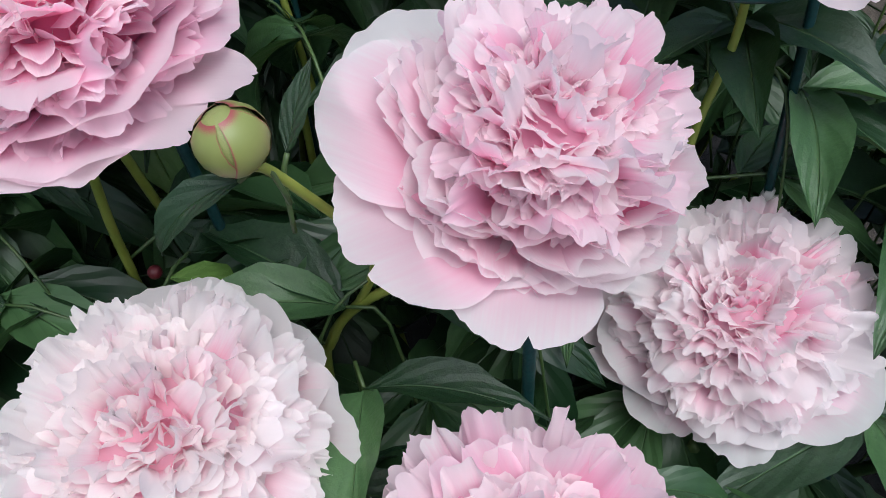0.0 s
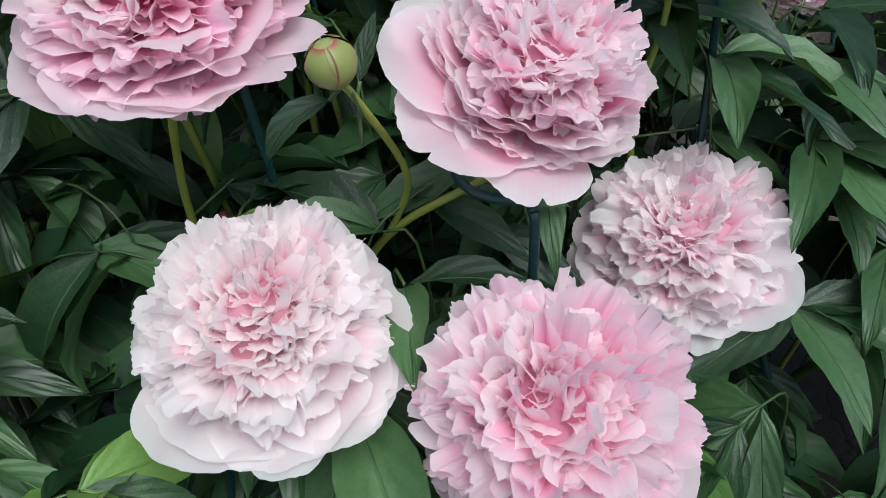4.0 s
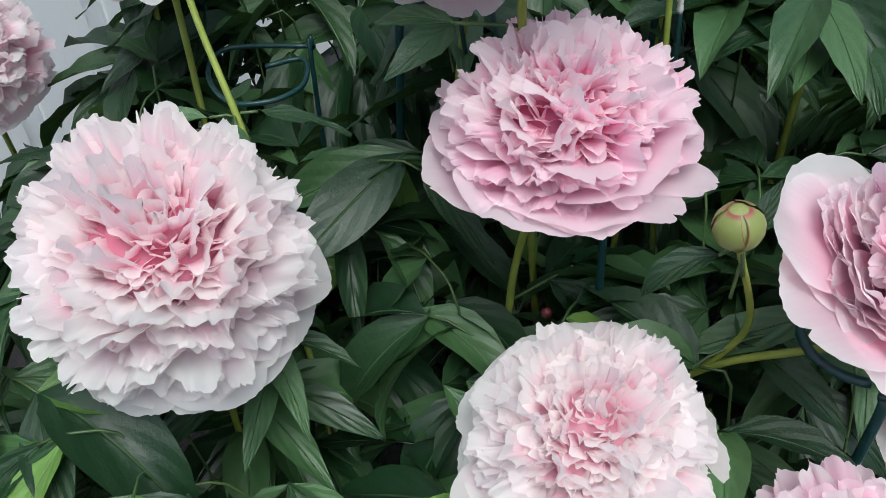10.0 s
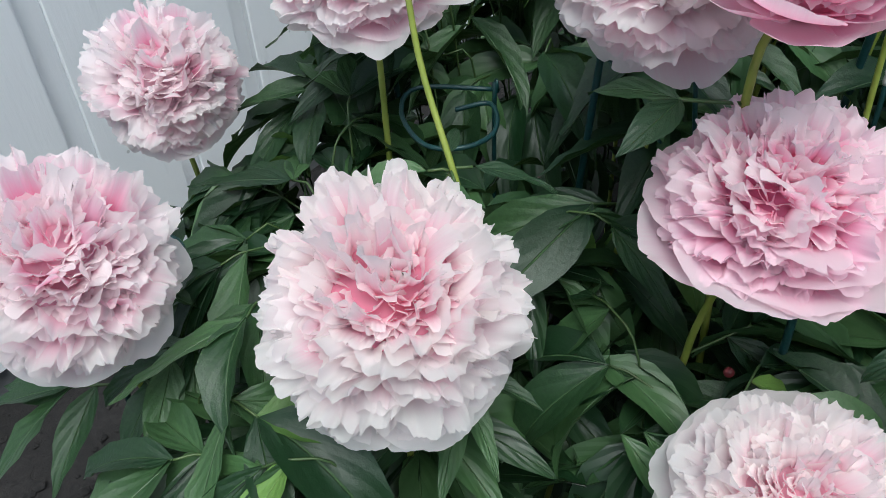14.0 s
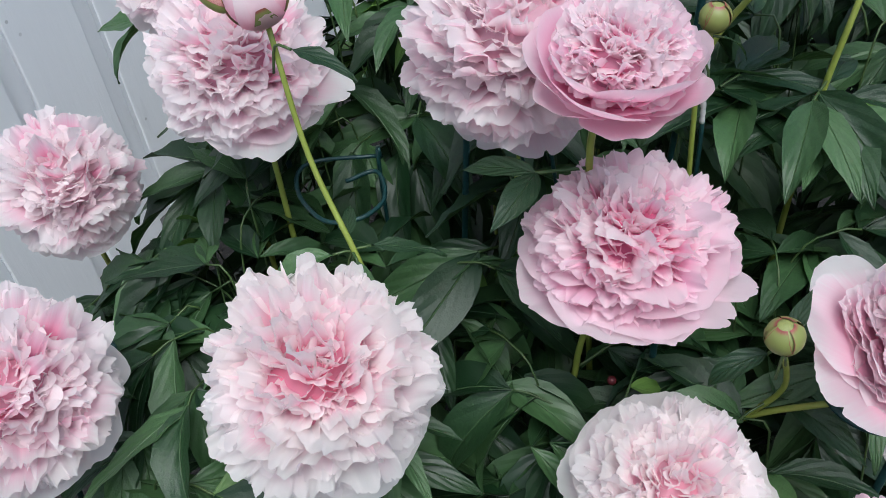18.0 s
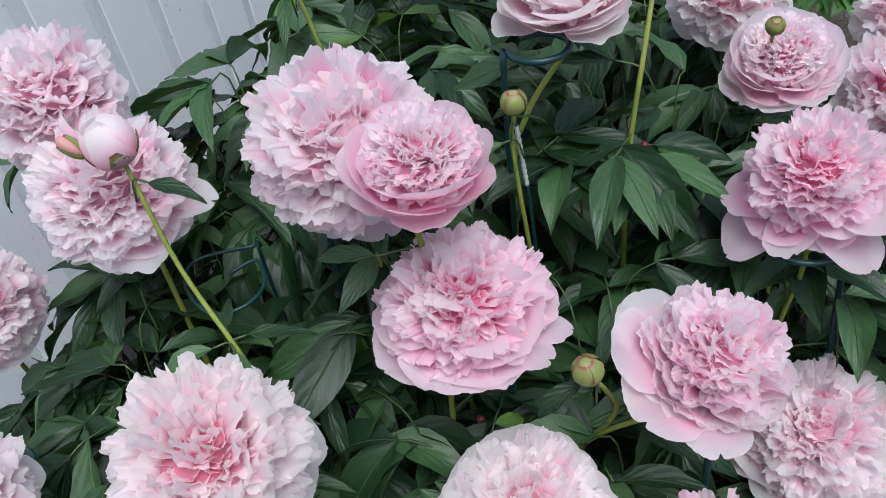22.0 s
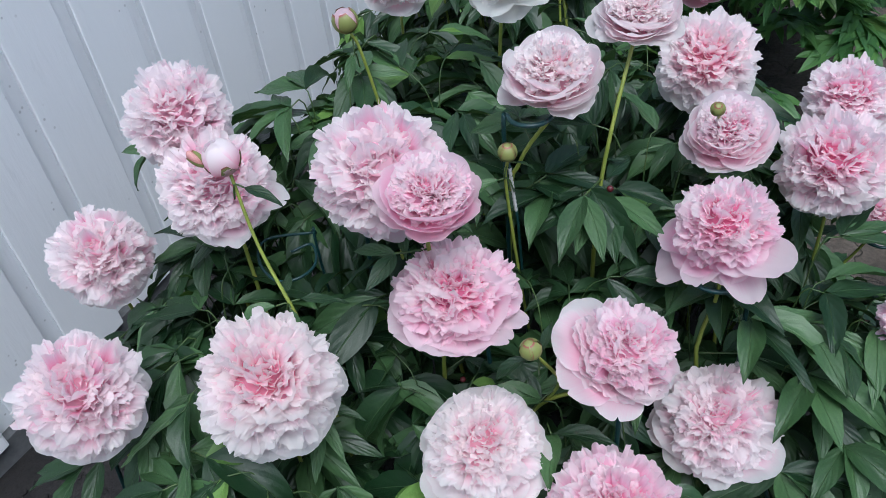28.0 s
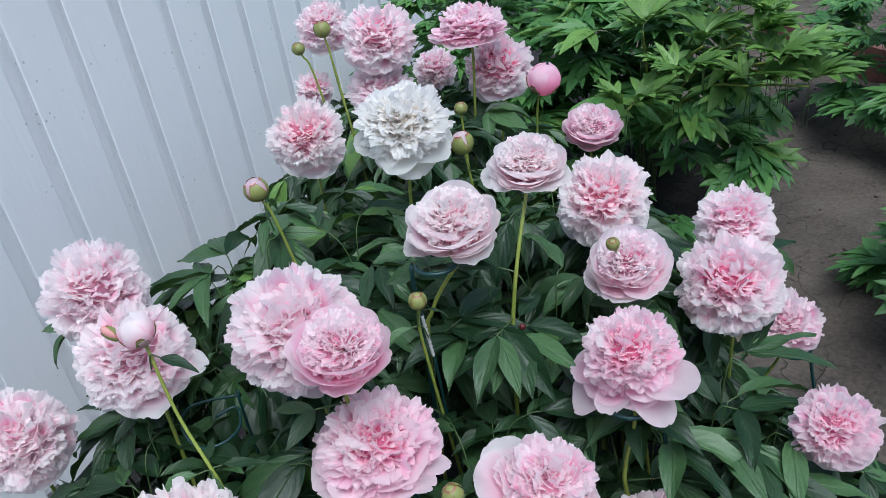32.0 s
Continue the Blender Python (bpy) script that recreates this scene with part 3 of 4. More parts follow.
# place, radius, lean back, lean right, colour, kind, petals, foot, height to width, guard angle, dome, guards, guard length
FLOWERS = [
    ((-0.3439, 0.1616, 0.6139), 0.0806, 0.9, 0.0, "pale", "bomb", 194, (-0.36, 0.19), 0.86, 104, 1.0, 9, 0.9),
    ((-0.1548, 0.2537, 0.6582), 0.0742, 0.28, 0.0, "deep", "bomb", 184, (-0.08, 0.23), 0.74, 79, 0.93, 10, 1.0),
    ((0.0226, 0.2067, 0.6296), 0.0607, 0.25, 0.42, "deep", "globe", 172, (-0.12, 0.268), 0.80, 92, 0.92, 5, 0.95),
    ((-0.1219, 0.1473, 0.5428), 0.071, 0.5, 0.0, "pale", "bomb", 194, (-0.07, 0.19), 0.74, 93, 0.92, 9, 1.0),
    ((0.1383, 0.2681, 0.4443), 0.0769, 0.55, 0.0, "mid", "bomb", 184, (0.18, 0.31), 0.66, 94, 0.97, 8, 0.96),
    ((0.01, 0.0957, 0.512), 0.0702, 0.75, 0.0, "deep", "bomb", 184, (-0.02, 0.18), 0.86, 98, 1.0, 9, 0.9),
    ((-0.1687, 0.2621, 0.78), 0.0539, 0.35, 0.15, "deep", "cup", 116, (-0.15, 0.42), 0.8, 80, 0.95, 6, 0.85),
    ((-0.234, 0.3256, 0.7665), 0.0774, 0.9, -0.2, "mid", "bomb", 155, (-0.31, 0.25), 0.9, 104, 1.0, 9, 0.9),
    ((-0.4285, 0.3354, 0.7424), 0.0719, 0.5, -0.1, "mid", "bomb", 155, (-0.39, 0.26), 0.76, 96, 0.97, 9, 0.9),
    ((-0.4812, 0.3985, 0.7942), 0.0648, 0.8, 0.0, "mid", "bomb", 146, (-0.42, 0.29), 0.95, 104, 1.0, 9, 0.9),
    ((-0.6334, 0.3592, 0.6098), 0.0697, 0.8, 0.0, "mid", "bomb", 135, (-0.47, 0.26), 0.88, 104, 1.0, 9, 0.9),
    ((-0.5355, 0.1253, 0.6244), 0.0723, 0.9, 0.0, "mid", "bomb", 164, (-0.44, 0.18), 0.88, 104, 1.0, 9, 0.9),
    ((0.1277, 0.3476, 0.6772), 0.0637, 0.3, 0.0, "deep", "bomb", 146, (0.18, 0.35), 0.82, 100, 0.92, 7, 0.92),
    ((-0.0544, 0.4212, 0.822), 0.0557, 0.25, 0.0, "pale", "cup", 96, (-0.14, 0.46), 0.8, 80, 0.95, 6, 0.95),
    ((0.1537, 0.5239, 0.6799), 0.06, 0.6, 0.0, "mid", "cup", 106, (0.19, 0.43), 0.7, 84, 0.9, 8, 1.0),
    ((0.2933, 0.5481, 0.6139), 0.0766, 0.7, 0.0, "mid", "bomb", 135, (0.25, 0.43), 0.9, 104, 1.0, 9, 0.9),
    ((0.1426, 0.6682, 0.6989), 0.0763, 0.6, 0.1, "pale", "bomb", 125, (0.13, 0.70), 0.8, 100, 1.0, 9, 0.9),
    ((0.036, 0.5035, 0.8464), 0.0483, 0.25, 0.1, "pale", "cup", 108, (-0.02, 0.42), 0.8, 84, 0.92, 6, 1.0),
    ((0.1595, 0.9352, 0.6932), 0.0503, 0.3, 0.1, "deep", "cup", 94, (0.14, 0.82), 0.85, 70, 1, 4, 0.8),
    ((0.3216, 0.6394, 0.6569), 0.0611, 0.6, 0.0, "mid", "bomb", 110, (0.20, 0.70), 0.75, 100, 1.0, 9, 0.9),
    ((0.4428, 0.7302, 0.3967), 0.0595, 0.4, 0.1, "deep", "bomb", 96, (0.25, 0.73), 0.95, 96, 1.0, 9, 0.9),
    ((0.3683, 0.3599, 0.5276), 0.0543, 0.5, 0.0, "deep", "bomb", 125, (0.28, 0.36), 0.85, 100, 1.0, 9, 0.9),
    ((-0.1254, 0.66, 0.8538), 0.0752, 0.4, 0.1, "white", "bomb", 125, (-0.22, 0.63), 0.72, 106, 0.95, 8, 0.9),
    ((-0.3197, 0.8704, 0.7655), 0.071, 0.6, 0.0, "pale", "bomb", 106, (-0.30, 0.72), 0.85, 106, 1.0, 9, 0.9),
    ((0.0082, 1.1013, 0.7658), 0.0703, 0.6, 0.0, "mid", "bomb", 96, (-0.12, 1.11), 0.88, 102, 1.0, 9, 0.9),
    ((-0.2018, 1.0728, 0.858), 0.0748, 0.6, 0.2, "mid", "bomb", 106, (-0.20, 1.10), 0.78, 100, 1.0, 9, 0.9),
    ((-0.0377, 1.0603, 0.8617), 0.0746, 0.0, 0.0, "deep", "bomb", 86, (-0.13, 1.10), 0.6, 88, 0.92, 9, 1.0),
    ((-0.3547, 1.3285, 0.8247), 0.0625, 0.5, 0.0, "mid", "bomb", 101, (-0.26, 1.20), 0.95, 100, 1.0, 9, 0.9),
    ((-0.3987, 1.3065, 0.6992), 0.047, 0.5, 0.0, "mid", "bomb", 73, (-0.28, 1.19), 0.9, 100, 1.0, 9, 0.9),
    ((-0.2169, 1.0727, 0.7623), 0.0679, 0.4, 0.0, "mid", "bomb", 108, (-0.21, 1.10), 0.75, 100, 1.0, 9, 0.9),
    ((-0.1191, 1.1927, 0.7477), 0.0475, 0.5, 0.0, "mid", "bomb", 80, (-0.17, 1.15), 0.95, 100, 1.0, 9, 0.9),
]
LABELS = {"pale": "very pale blush double peony with ruffled petals on a green stem", "mid": "light pink double peony bloom, ruffled, on a green stem",
          "deep": "rose pink double peony bloom with broad guard petals", "white": "creamy white double peony bloom on a green stem"}
# stems that bow on their way down
VIA = {12: [(0.131, 0.345, 0.575), (0.119, 0.345, 0.500)], 13: [(-0.050, 0.425, 0.775), (-0.095, 0.430, 0.700)], 1: [(-0.171, 0.268, 0.585), (-0.184, 0.275, 0.502)], 2: [(0.004, 0.218, 0.560), (-0.053, 0.235, 0.512), (-0.080, 0.246, 0.465)], 17: [(0.012, 0.456, 0.740), (-0.002, 0.444, 0.648)]}
for i, (place, radius, back, right, colour, kind, count, foot, flat, droop, dome, guards, skirt) in enumerate(FLOWERS):
    text = "half-open cupped pink peony with tight inner petals" if kind == "cup" else LABELS[colour]
    flower(place, radius, toward(place, back, right), colour, kind, count, foot, 100 + i, flat, guards, droop, dome, skirt, text, VIA.get(i))


# ---- buds ----
def bud(place, radius, axis, foot, tight=True, label="closed green peony bud on a slender stem", side=None, pink=False, via=None):
    rng = random.Random(round(place[0] * 1000))
    thing = tagged(new("peony_bud"), label, "flower bud", "peony buds")
    thing.matrix_basis = Matrix.Translation(place) @ axis_frame(axis, rng.uniform(0, 6))
    if tight:
        tip = tight == "tip"
        child("bud_head", BLUSH_BALL["rose"] if tip else BUD_BALL, thing, Matrix.Diagonal((radius, radius, radius * 1.02, 1)))
        for i in range(4):
            m = Matrix.Rotation(i * 1.62, 4, "Z") @ Matrix.Diagonal((radius * (0.99 + 0.018 * i), radius * (0.99 + 0.018 * i), radius * (0.99 + 0.012 * i), 1))
            child("sepal", SEPAL_TIP if tip else SEPAL_HUG, thing, m)
        for i in range(2):
            m = Matrix.Translation((0, 0, -radius * 0.95)) @ aim(radians(35 + 30 * i), i * 2.9 + 0.5) @ Matrix.Diagonal((radius * 0.34, radius * rng.uniform(0.9, 1.5), radius * 0.6, 1))
            child("bract", SEPAL, thing, m)
    else:
        child("bud_head", BLUSH_BALL["rose" if pink else "blush"], thing, Matrix.Diagonal((radius * 0.95, radius * 0.95, radius, 1)))
        for i in range(7):
            g = radius * (0.955 + 0.028 * i)
            m = Matrix.Rotation(i * 2.4 + rng.uniform(-0.2, 0.2), 4, "Z") @ Matrix.Rotation(rng.uniform(-0.25, 0.2), 4, "X") @ Matrix.Diagonal((g, g, g * 1.02, 1))
            child("petal", PETAL_HUG["rose" if pink else "blush"][i % 2], thing, m)
        for i in range(4):
            g = radius * (1.08 + 0.02 * i)
            m = Matrix.Rotation(i * 1.7 + 0.4, 4, "Z") @ Matrix.Diagonal((g, g, g * 0.98, 1))
            child("sepal", SEPAL_LOW, thing, m)
    if side:
        m = thing.matrix_basis.inverted() @ Matrix.Translation(Vector(place) + Vector(side)) @ Matrix.Rotation(-0.75, 4, "Y")
        head = child("side_bud", SIDE, thing, m @ Matrix.Diagonal((radius * 0.36, radius * 0.36, radius * 0.66, 1)), "small maroon-streaked side bud")
        for i in range(3):
            child("sepal", SEPAL_SIDE, head, Matrix.Rotation(i * 2.1 + 0.6, 4, "Z") @ Matrix.Diagonal((0.95, 1.04, 1.12, 1)))
    stem_to(thing, "stem", thing.matrix_basis @ Vector((0, 0, -radius)), axis, (*foot, -0.01), 0.0021, via=via)
    return thing


def hugging_sepal(reach=2.15, material=None, name="sepal", broad=1.05):
    """A rounded sepal that lies on a ball of radius one, from its foot up one side."""
    verts, uvs = [], []
    for i in range(9):
        for j in range(9):
            u, v = i / 8, j / 4 - 1
            a = math.pi - reach * u
            half = broad * math.sin(math.pi * (0.10 + 0.80 * u)) ** 0.6 * (1 - 0.30 * u)
            b = v * half / max(0.35, math.sin(a)) * (1 - 0.35 * u * abs(v))
            r = 1.03 + 0.05 * u + 0.02 * abs(v)
            verts.append((r * math.sin(a) * math.sin(b), r * math.sin(a) * math.cos(b), r * math.cos(a)))
            uvs.append((0.5 + 0.5 * v, u))
    return mesh(name, verts, grid_faces(9, 9), material or SEPAL_GREEN, uvs)


def sepal_material():
    n = Nodes("sepal_red_edged")
    x, y = n.uv()
    edge = n.math("MAXIMUM", n.math("MULTIPLY", n.math("ABSOLUTE", n.math("SUBTRACT", x, 0.5)), 2.0), y)
    edge = n.math("ADD", edge, n.math("MULTIPLY", n.math("SUBTRACT", n.noise(60.0), 0.5), 0.15))
    n.put(n.b.inputs["Base Color"], n.ramp(edge, (0.91, (0.22, 0.25, 0.07)), (0.975, (0.28, 0.06, 0.06))))
    n.b.inputs["Roughness"].default_value = 0.45
    return n.m


SEPAL_GREEN = sepal_material()
SEPAL_HUG = hugging_sepal(2.75, None, "sepal", 1.2)
SEPAL_LOW = hugging_sepal(1.45, None, "sepal", 0.65)
SEPAL_SIDE = hugging_sepal(2.2)
SEPAL_TIP = hugging_sepal(2.5, None, "sepal", 1.15)
PETAL_HUG = {c: [hugging_sepal(k, PETAL[d], "petal") for k, d in ((2.7, c), (2.35, e))] for c, e in (("blush", "light"), ("rose", "rose"))}
BLUSH_BALL = {c: ball("bud_head", PETAL[c], 1.0, 12, 16, 0.03, (0.5, 0.9)) for c in ("blush", "rose")}
BUD_BALL = ball("bud_head", BUD, 1.0, 14, 18, 0.02)
SIDE = ball("side_bud", stem_material("streaked_bud", (0.45, 0.05, 0.12), (0.75, 0.52, 0.42)), 1.0)

# place, radius, lean, foot, closed
BUDS = [
    ((-0.071, 0.179, 0.655), 0.0104, (-0.15, -0.1, 1), (-0.12, 0.27), True),
    ((-0.103, 0.375, 0.751), 0.0100, (0.05, -0.1, 1), (-0.05, 0.43), True),
    ((-0.292, 0.493, 0.854), 0.0142, (-0.2, -0.1, 1), (-0.16, 0.55), "tip"),
    ((-0.052, 0.701, 0.794), 0.0163, (-0.1, 0.0, 1), (0.0, 0.72), "tip"),
    ((-0.291, 1.027, 0.895), 0.0139, (-0.1, 0.0, 1), (-0.2, 1.0), True),
    ((-0.348, 1.056, 0.858), 0.0113, (-0.3, 0.0, 1), (-0.2, 1.0), True),
    ((-0.061, 0.916, 0.763), 0.0105, (0, 0, 1), (-0.05, 0.92), True),
    ((0.130, 0.486, 0.732), 0.0080, (-0.1, -0.5, 1), (0.15, 0.62), True),
]
CLOSED = []
BUD_VIA = {0: [(-0.064, 0.192, 0.628), (-0.046, 0.222, 0.560), (-0.056, 0.236, 0.514), (-0.081, 0.247, 0.465)], 7: [(0.140, 0.525, 0.690), (0.15, 0.58, 0.60)]}
for i, (place, radius, lean, foot, closed) in enumerate(BUDS):
    CLOSED.append(bud(place, radius, lean, foot, closed, via=BUD_VIA.get(i)))
opening = bud((-0.383, 0.287, 0.808), 0.0168, (-0.25, 0.0, 1), (-0.29, 0.22), False, "opening blush peony bud with a maroon side bud", (-0.025, -0.004, 0.002), via=[(-0.363, 0.267, 0.706), (-0.329, 0.237, 0.628)])
bud((0.085, 0.995, 0.769), 0.025, (0.2, -0.2, 1), (0.02, 0.96), False, "small rose pink peony bud just opening", None, True)


# ---- wire supports ----
def support(ring_at, radius, bearing, foot, tie=None, open_end=False, label="dark green coated wire flower support with a ring"):
    """A bar in the soil that bends over into a ring under the flower."""
    thing = tagged(new("flower_support"), label, "plant support", "wire supports")
    thing.matrix_basis = Matrix.Translation((*foot, 0.0))
    c, f = Vector(ring_at), Vector((*foot, 0.0))
    b = radians(bearing)
    start = c + Vector((math.cos(b), math.sin(b), 0)) * radius * 1.25
    pts = [f + Vector((0, 0, -0.03)), f.lerp(start, 0.5), start + Vector((0, 0, -0.035)), start + Vector((-math.cos(b), -math.sin(b), 0)) * radius * 0.10 + Vector((0, 0, -0.002))]
    v, q = tube([p - f for p in bend(pts, 6)], 0.0028, 8)
    child("rod", mesh("rod", v, q, WIRE), thing)
    turn = 5.3 if open_end else 6.1
    ring = [c + Vector((math.cos(b + turn * i / 28), math.sin(b + turn * i / 28), 0)) * radius * (1.12 if i == 0 else 1.0) for i in range(29)]
    v, q = tube([p - f for p in ring], 0.0028, 8)
    child("ring", mesh("ring", v, q, WIRE), thing)
    if tie:
        p = f.lerp(start + Vector((0, 0, -0.035)), tie) - f
        v, q = tube([p + Vector((0, 0, -0.008)), p, p + Vector((0.001, 0, 0.008))], [0.0035, 0.0042, 0.0034], 7)
        child("tie", mesh("tie", v, q, TIE), thing, None, "white plastic tie")
        v, q = tube([p + Vector((-0.009, -0.002, 0.002)), p, p + Vector((0.009, -0.002, 0.003))], [0.0012, 0.002, 0.0012], 6)
        child("tie_knot", mesh("tie_knot", v, q, TIE), thing, None, "white plastic tie")
    return thing


SUPPORTS = [
    ((-0.165, 0.275, 0.605), 0.030, -10, (-0.115, 0.30), None, False),
    ((0.010, 0.220, 0.560), 0.030, -80, (0.010, 0.20), None, False),
    ((-0.130, 0.155, 0.475), 0.030, 170, (-0.24, 0.12), None, False),
    ((0.150, 0.262, 0.425), 0.030, -10, (0.295, 0.165), None, False),
    ((0.126, 0.340, 0.612), 0.032, 10, (0.172, 0.30), 0.80, False),
    ((-0.560, 0.200, 0.555), 0.030, 200, (-0.66, 0.17), None, False),
    ((-0.242, 0.345, 0.690), 0.030, 150, (-0.32, 0.38), None, False),
    ((0.454, 0.722, 0.345), 0.028, 10, (0.53, 0.71), None, False),
    ((-0.501, 0.427, 0.710), 0.030, 20, (-0.43, 0.46), None, False),
    ((-0.079, 0.405, 0.780), 0.024, 180, (-0.13, 0.50), None, True),
]
STANDS = [support(*row) for row in SUPPORTS]
# two more thin legs under the second bloom by the fence
for top, end in (((-0.236, 0.355, 0.690), (-0.200, 0.420, 0.30)), ((-0.214, 0.350, 0.690), (-0.170, 0.440, 0.30))):
    v, q = tube([Vector(p) - STANDS[6].location for p in bend([top, Vector(top).lerp(Vector(end), 0.5), end], 4)], 0.0017, 7)
    child("leg", mesh("leg", v, q, WIRE), STANDS[6])
HOOK = [(-0.360, 0.405, 0.56), (-0.357, 0.407, 0.610), (-0.417, 0.390, 0.612), (-0.416, 0.352, 0.612), (-0.384, 0.315, 0.612), (-0.355, 0.319, 0.612), (-0.341, 0.345, 0.612), (-0.355, 0.381, 0.612), (-0.378, 0.366, 0.612)]
# a thin rod without a ring, with white string wound along it below the bud
string_of = tagged(new("support_rod"), "thin dark green support rod wound with loose white string", "plant support", "wire supports")
string_of.matrix_basis = Matrix.Translation((-0.082, 0.405, 0.0))
ROD = [(-0.1035, 0.3830, 0.738), (-0.1000, 0.3870, 0.690), (-0.0970, 0.3905, 0.640), (-0.0820, 0.4050, -0.03)]
v, q = tube([Vector(p) - string_of.location for p in ROD], 0.0018, 8)
child("rod", mesh("rod", v, q, WIRE), string_of)
wound = [Vector(ROD[0]).lerp(Vector(ROD[2]), 0.14 + 0.66 * k / 29) - string_of.location for k in range(30)]
v, q = tube(wound, [0.0021 + 0.0003 * math.sin(k * 2.1) for k in range(30)], 7)
child("string", mesh("string", v, q, TIE), string_of, None, "white string wound round the rod")
# one whose ring is left open and whose rod stands square to it
hook = tagged(new("flower_support"), "dark green wire flower support with an open hooked ring", "plant support", "wire supports")
hook.matrix_basis = Matrix.Translation((-0.345, 0.39, 0.0))
v, q = tube([Vector(p) - Vector((-0.345, 0.39, 0)) for p in bend([HOOK[0][:2] + (-0.03,), HOOK[0], HOOK[1]], 6)], 0.0019, 8)
child("rod", mesh("rod", v, q, WIRE), hook)
v, q = tube([Vector(p) - Vector((-0.345, 0.39, 0)) for p in bend(HOOK[1:], 5)], 0.0019, 8)
child("ring", mesh("ring", v, q, WIRE), hook)


# ---- leaves ----
def leaflet_mesh(name, material, rng, wide=0.19, droop=0.7, fold=0.35, wave=0.02, nu=11, nv=7, lobes=0):
    """A lance-shaped leaflet of unit length with a channelled midrib."""
    verts, uvs, y, z = [], [], 0.0, 0.0
    ph, ph2, twist = rng.uniform(0, 6.3), rng.uniform(0, 6.3), rng.uniform(-0.4, 0.4)
    sway = rng.uniform(-0.10, 0.10)
    for i in range(nu):
        u = i / (nu - 1)
        w = wide * max(0.0, math.sin(math.pi * u ** 0.80)) ** 0.95 * (1.08 - 0.3 * u ** 3) + 0.006 * (1 - u)
        if lobes:
            w *= 1.0 + 0.55 * max(0.0, math.sin((u - 0.30) * 7.0)) * (1 if u > 0.3 else 0)
        a = droop * (u - 0.25)
        for j in range(nv):
            v = 2 * j / (nv - 1) - 1
            h = fold * abs(v) ** 1.3 * w + wave * math.sin(9 * u + ph + 1.5 * v) * abs(v) * (1 if v > 0 else 0.8) + 0.012 * math.sin(23 * u + ph2) * v * v
            t = twist * u
            xx, hh = v * w * math.cos(t) - h * math.sin(t), v * w * math.sin(t) + h * math.cos(t)
            verts.append((xx + sway * u * u, y + hh * math.sin(a), z + hh * math.cos(a)))
            uvs.append((0.5 + 0.5 * v, u))
        y += math.cos(a) / (nu - 1)
        z -= math.sin(a) / (nu - 1)
    return mesh(name, verts, grid_faces(nu, nv), material, uvs)


def lobed_mesh(name, material, rng):
    """A leaflet cut into three pointed lobes, like a tree peony's."""
    verts, faces, uvs = [], [], []
    for turn, length, start in ((0, 1.0, 0.0), (0.78, 0.70, 0.24), (-0.80, 0.66, 0.20), (0.62, 0.42, 0.54), (-0.58, 0.40, 0.50)):
        n0, nu, nv = len(verts), 8, 5
        ph, dr = rng.uniform(0, 6), rng.uniform(0.2, 0.8)
        y = z = 0.0
        for i in range(nu):
            u = i / (nu - 1)
            w = (0.135 if not turn else 0.12) * length ** 0.6 * math.sin(math.pi * (0.12 + 0.88 * u) ** 0.85) ** 0.8
            if u > 0.98:
                w = 0.002
            a = dr * (u - 0.2)
            for j in range(nv):
                v = 2 * j / (nv - 1) - 1
                p = Matrix.Rotation(-turn, 3, "Z") @ Vector((v * w, (y - (0.12 if turn else 0)) * length, z * length + 0.3 * abs(v) * w + 0.01 * math.sin(8 * u + ph) * v))
                verts.append((p.x, p.y + start, p.z - 0.25 * start * start * dr + (0.003 if turn else 0)))
                uvs.append((0.5 + 0.5 * v, u))
            y += math.cos(a) / (nu - 1)
            z -= math.sin(a) / (nu - 1)
        faces += [tuple(n0 + k for k in f) for f in grid_faces(nu, nv)]
    return mesh(name, verts, faces, material, uvs)


rng = random.Random(7)
LEAVES = [leaflet_mesh("leaflet", LEAF, rng, rng.uniform(0.115, 0.18), rng.uniform(0.2, 1.4), rng.uniform(0.15, 0.7), rng.uniform(0.005, 0.035), 10, 7) for _ in range(18)]
INNER = [leaflet_mesh("leaflet", LEAF, rng, rng.uniform(0.115, 0.17), rng.uniform(0.2, 1.2), rng.uniform(0.15, 0.6), 0.02, 7, 5) for _ in range(10)]
YOUNG = [leaflet_mesh("leaflet", LEAF_YOUNG, rng, rng.uniform(0.15, 0.2), rng.uniform(0.3, 1.0), rng.uniform(0.2, 0.5), 0.015) for _ in range(4)]
LOBED = [lobed_mesh("leaflet", LEAF_TREE, rng) for _ in range(8)]
LOBED_YOUNG = [lobed_mesh("leaflet", LEAF_YOUNG, rng) for _ in range(4)]


def leaf_plan(rng, count, size):
    """Where the leaflets of one compound leaf sit along its stalk, and their turn."""
    if count == 3:
        return [(1.0, 0, 1.0), (0.98, 0.85, 0.85), (0.98, -0.85, 0.85)]
    rows = [(1.0, 0, 1.0), (0.97, 0.55, 0.95), (0.97, -0.55, 0.95), (0.62, 1.0, 0.9), (0.62, -1.0, 0.9), (0.60, 0.35, 0.75), (0.60, -0.35, 0.75)]
    return rows[:count]


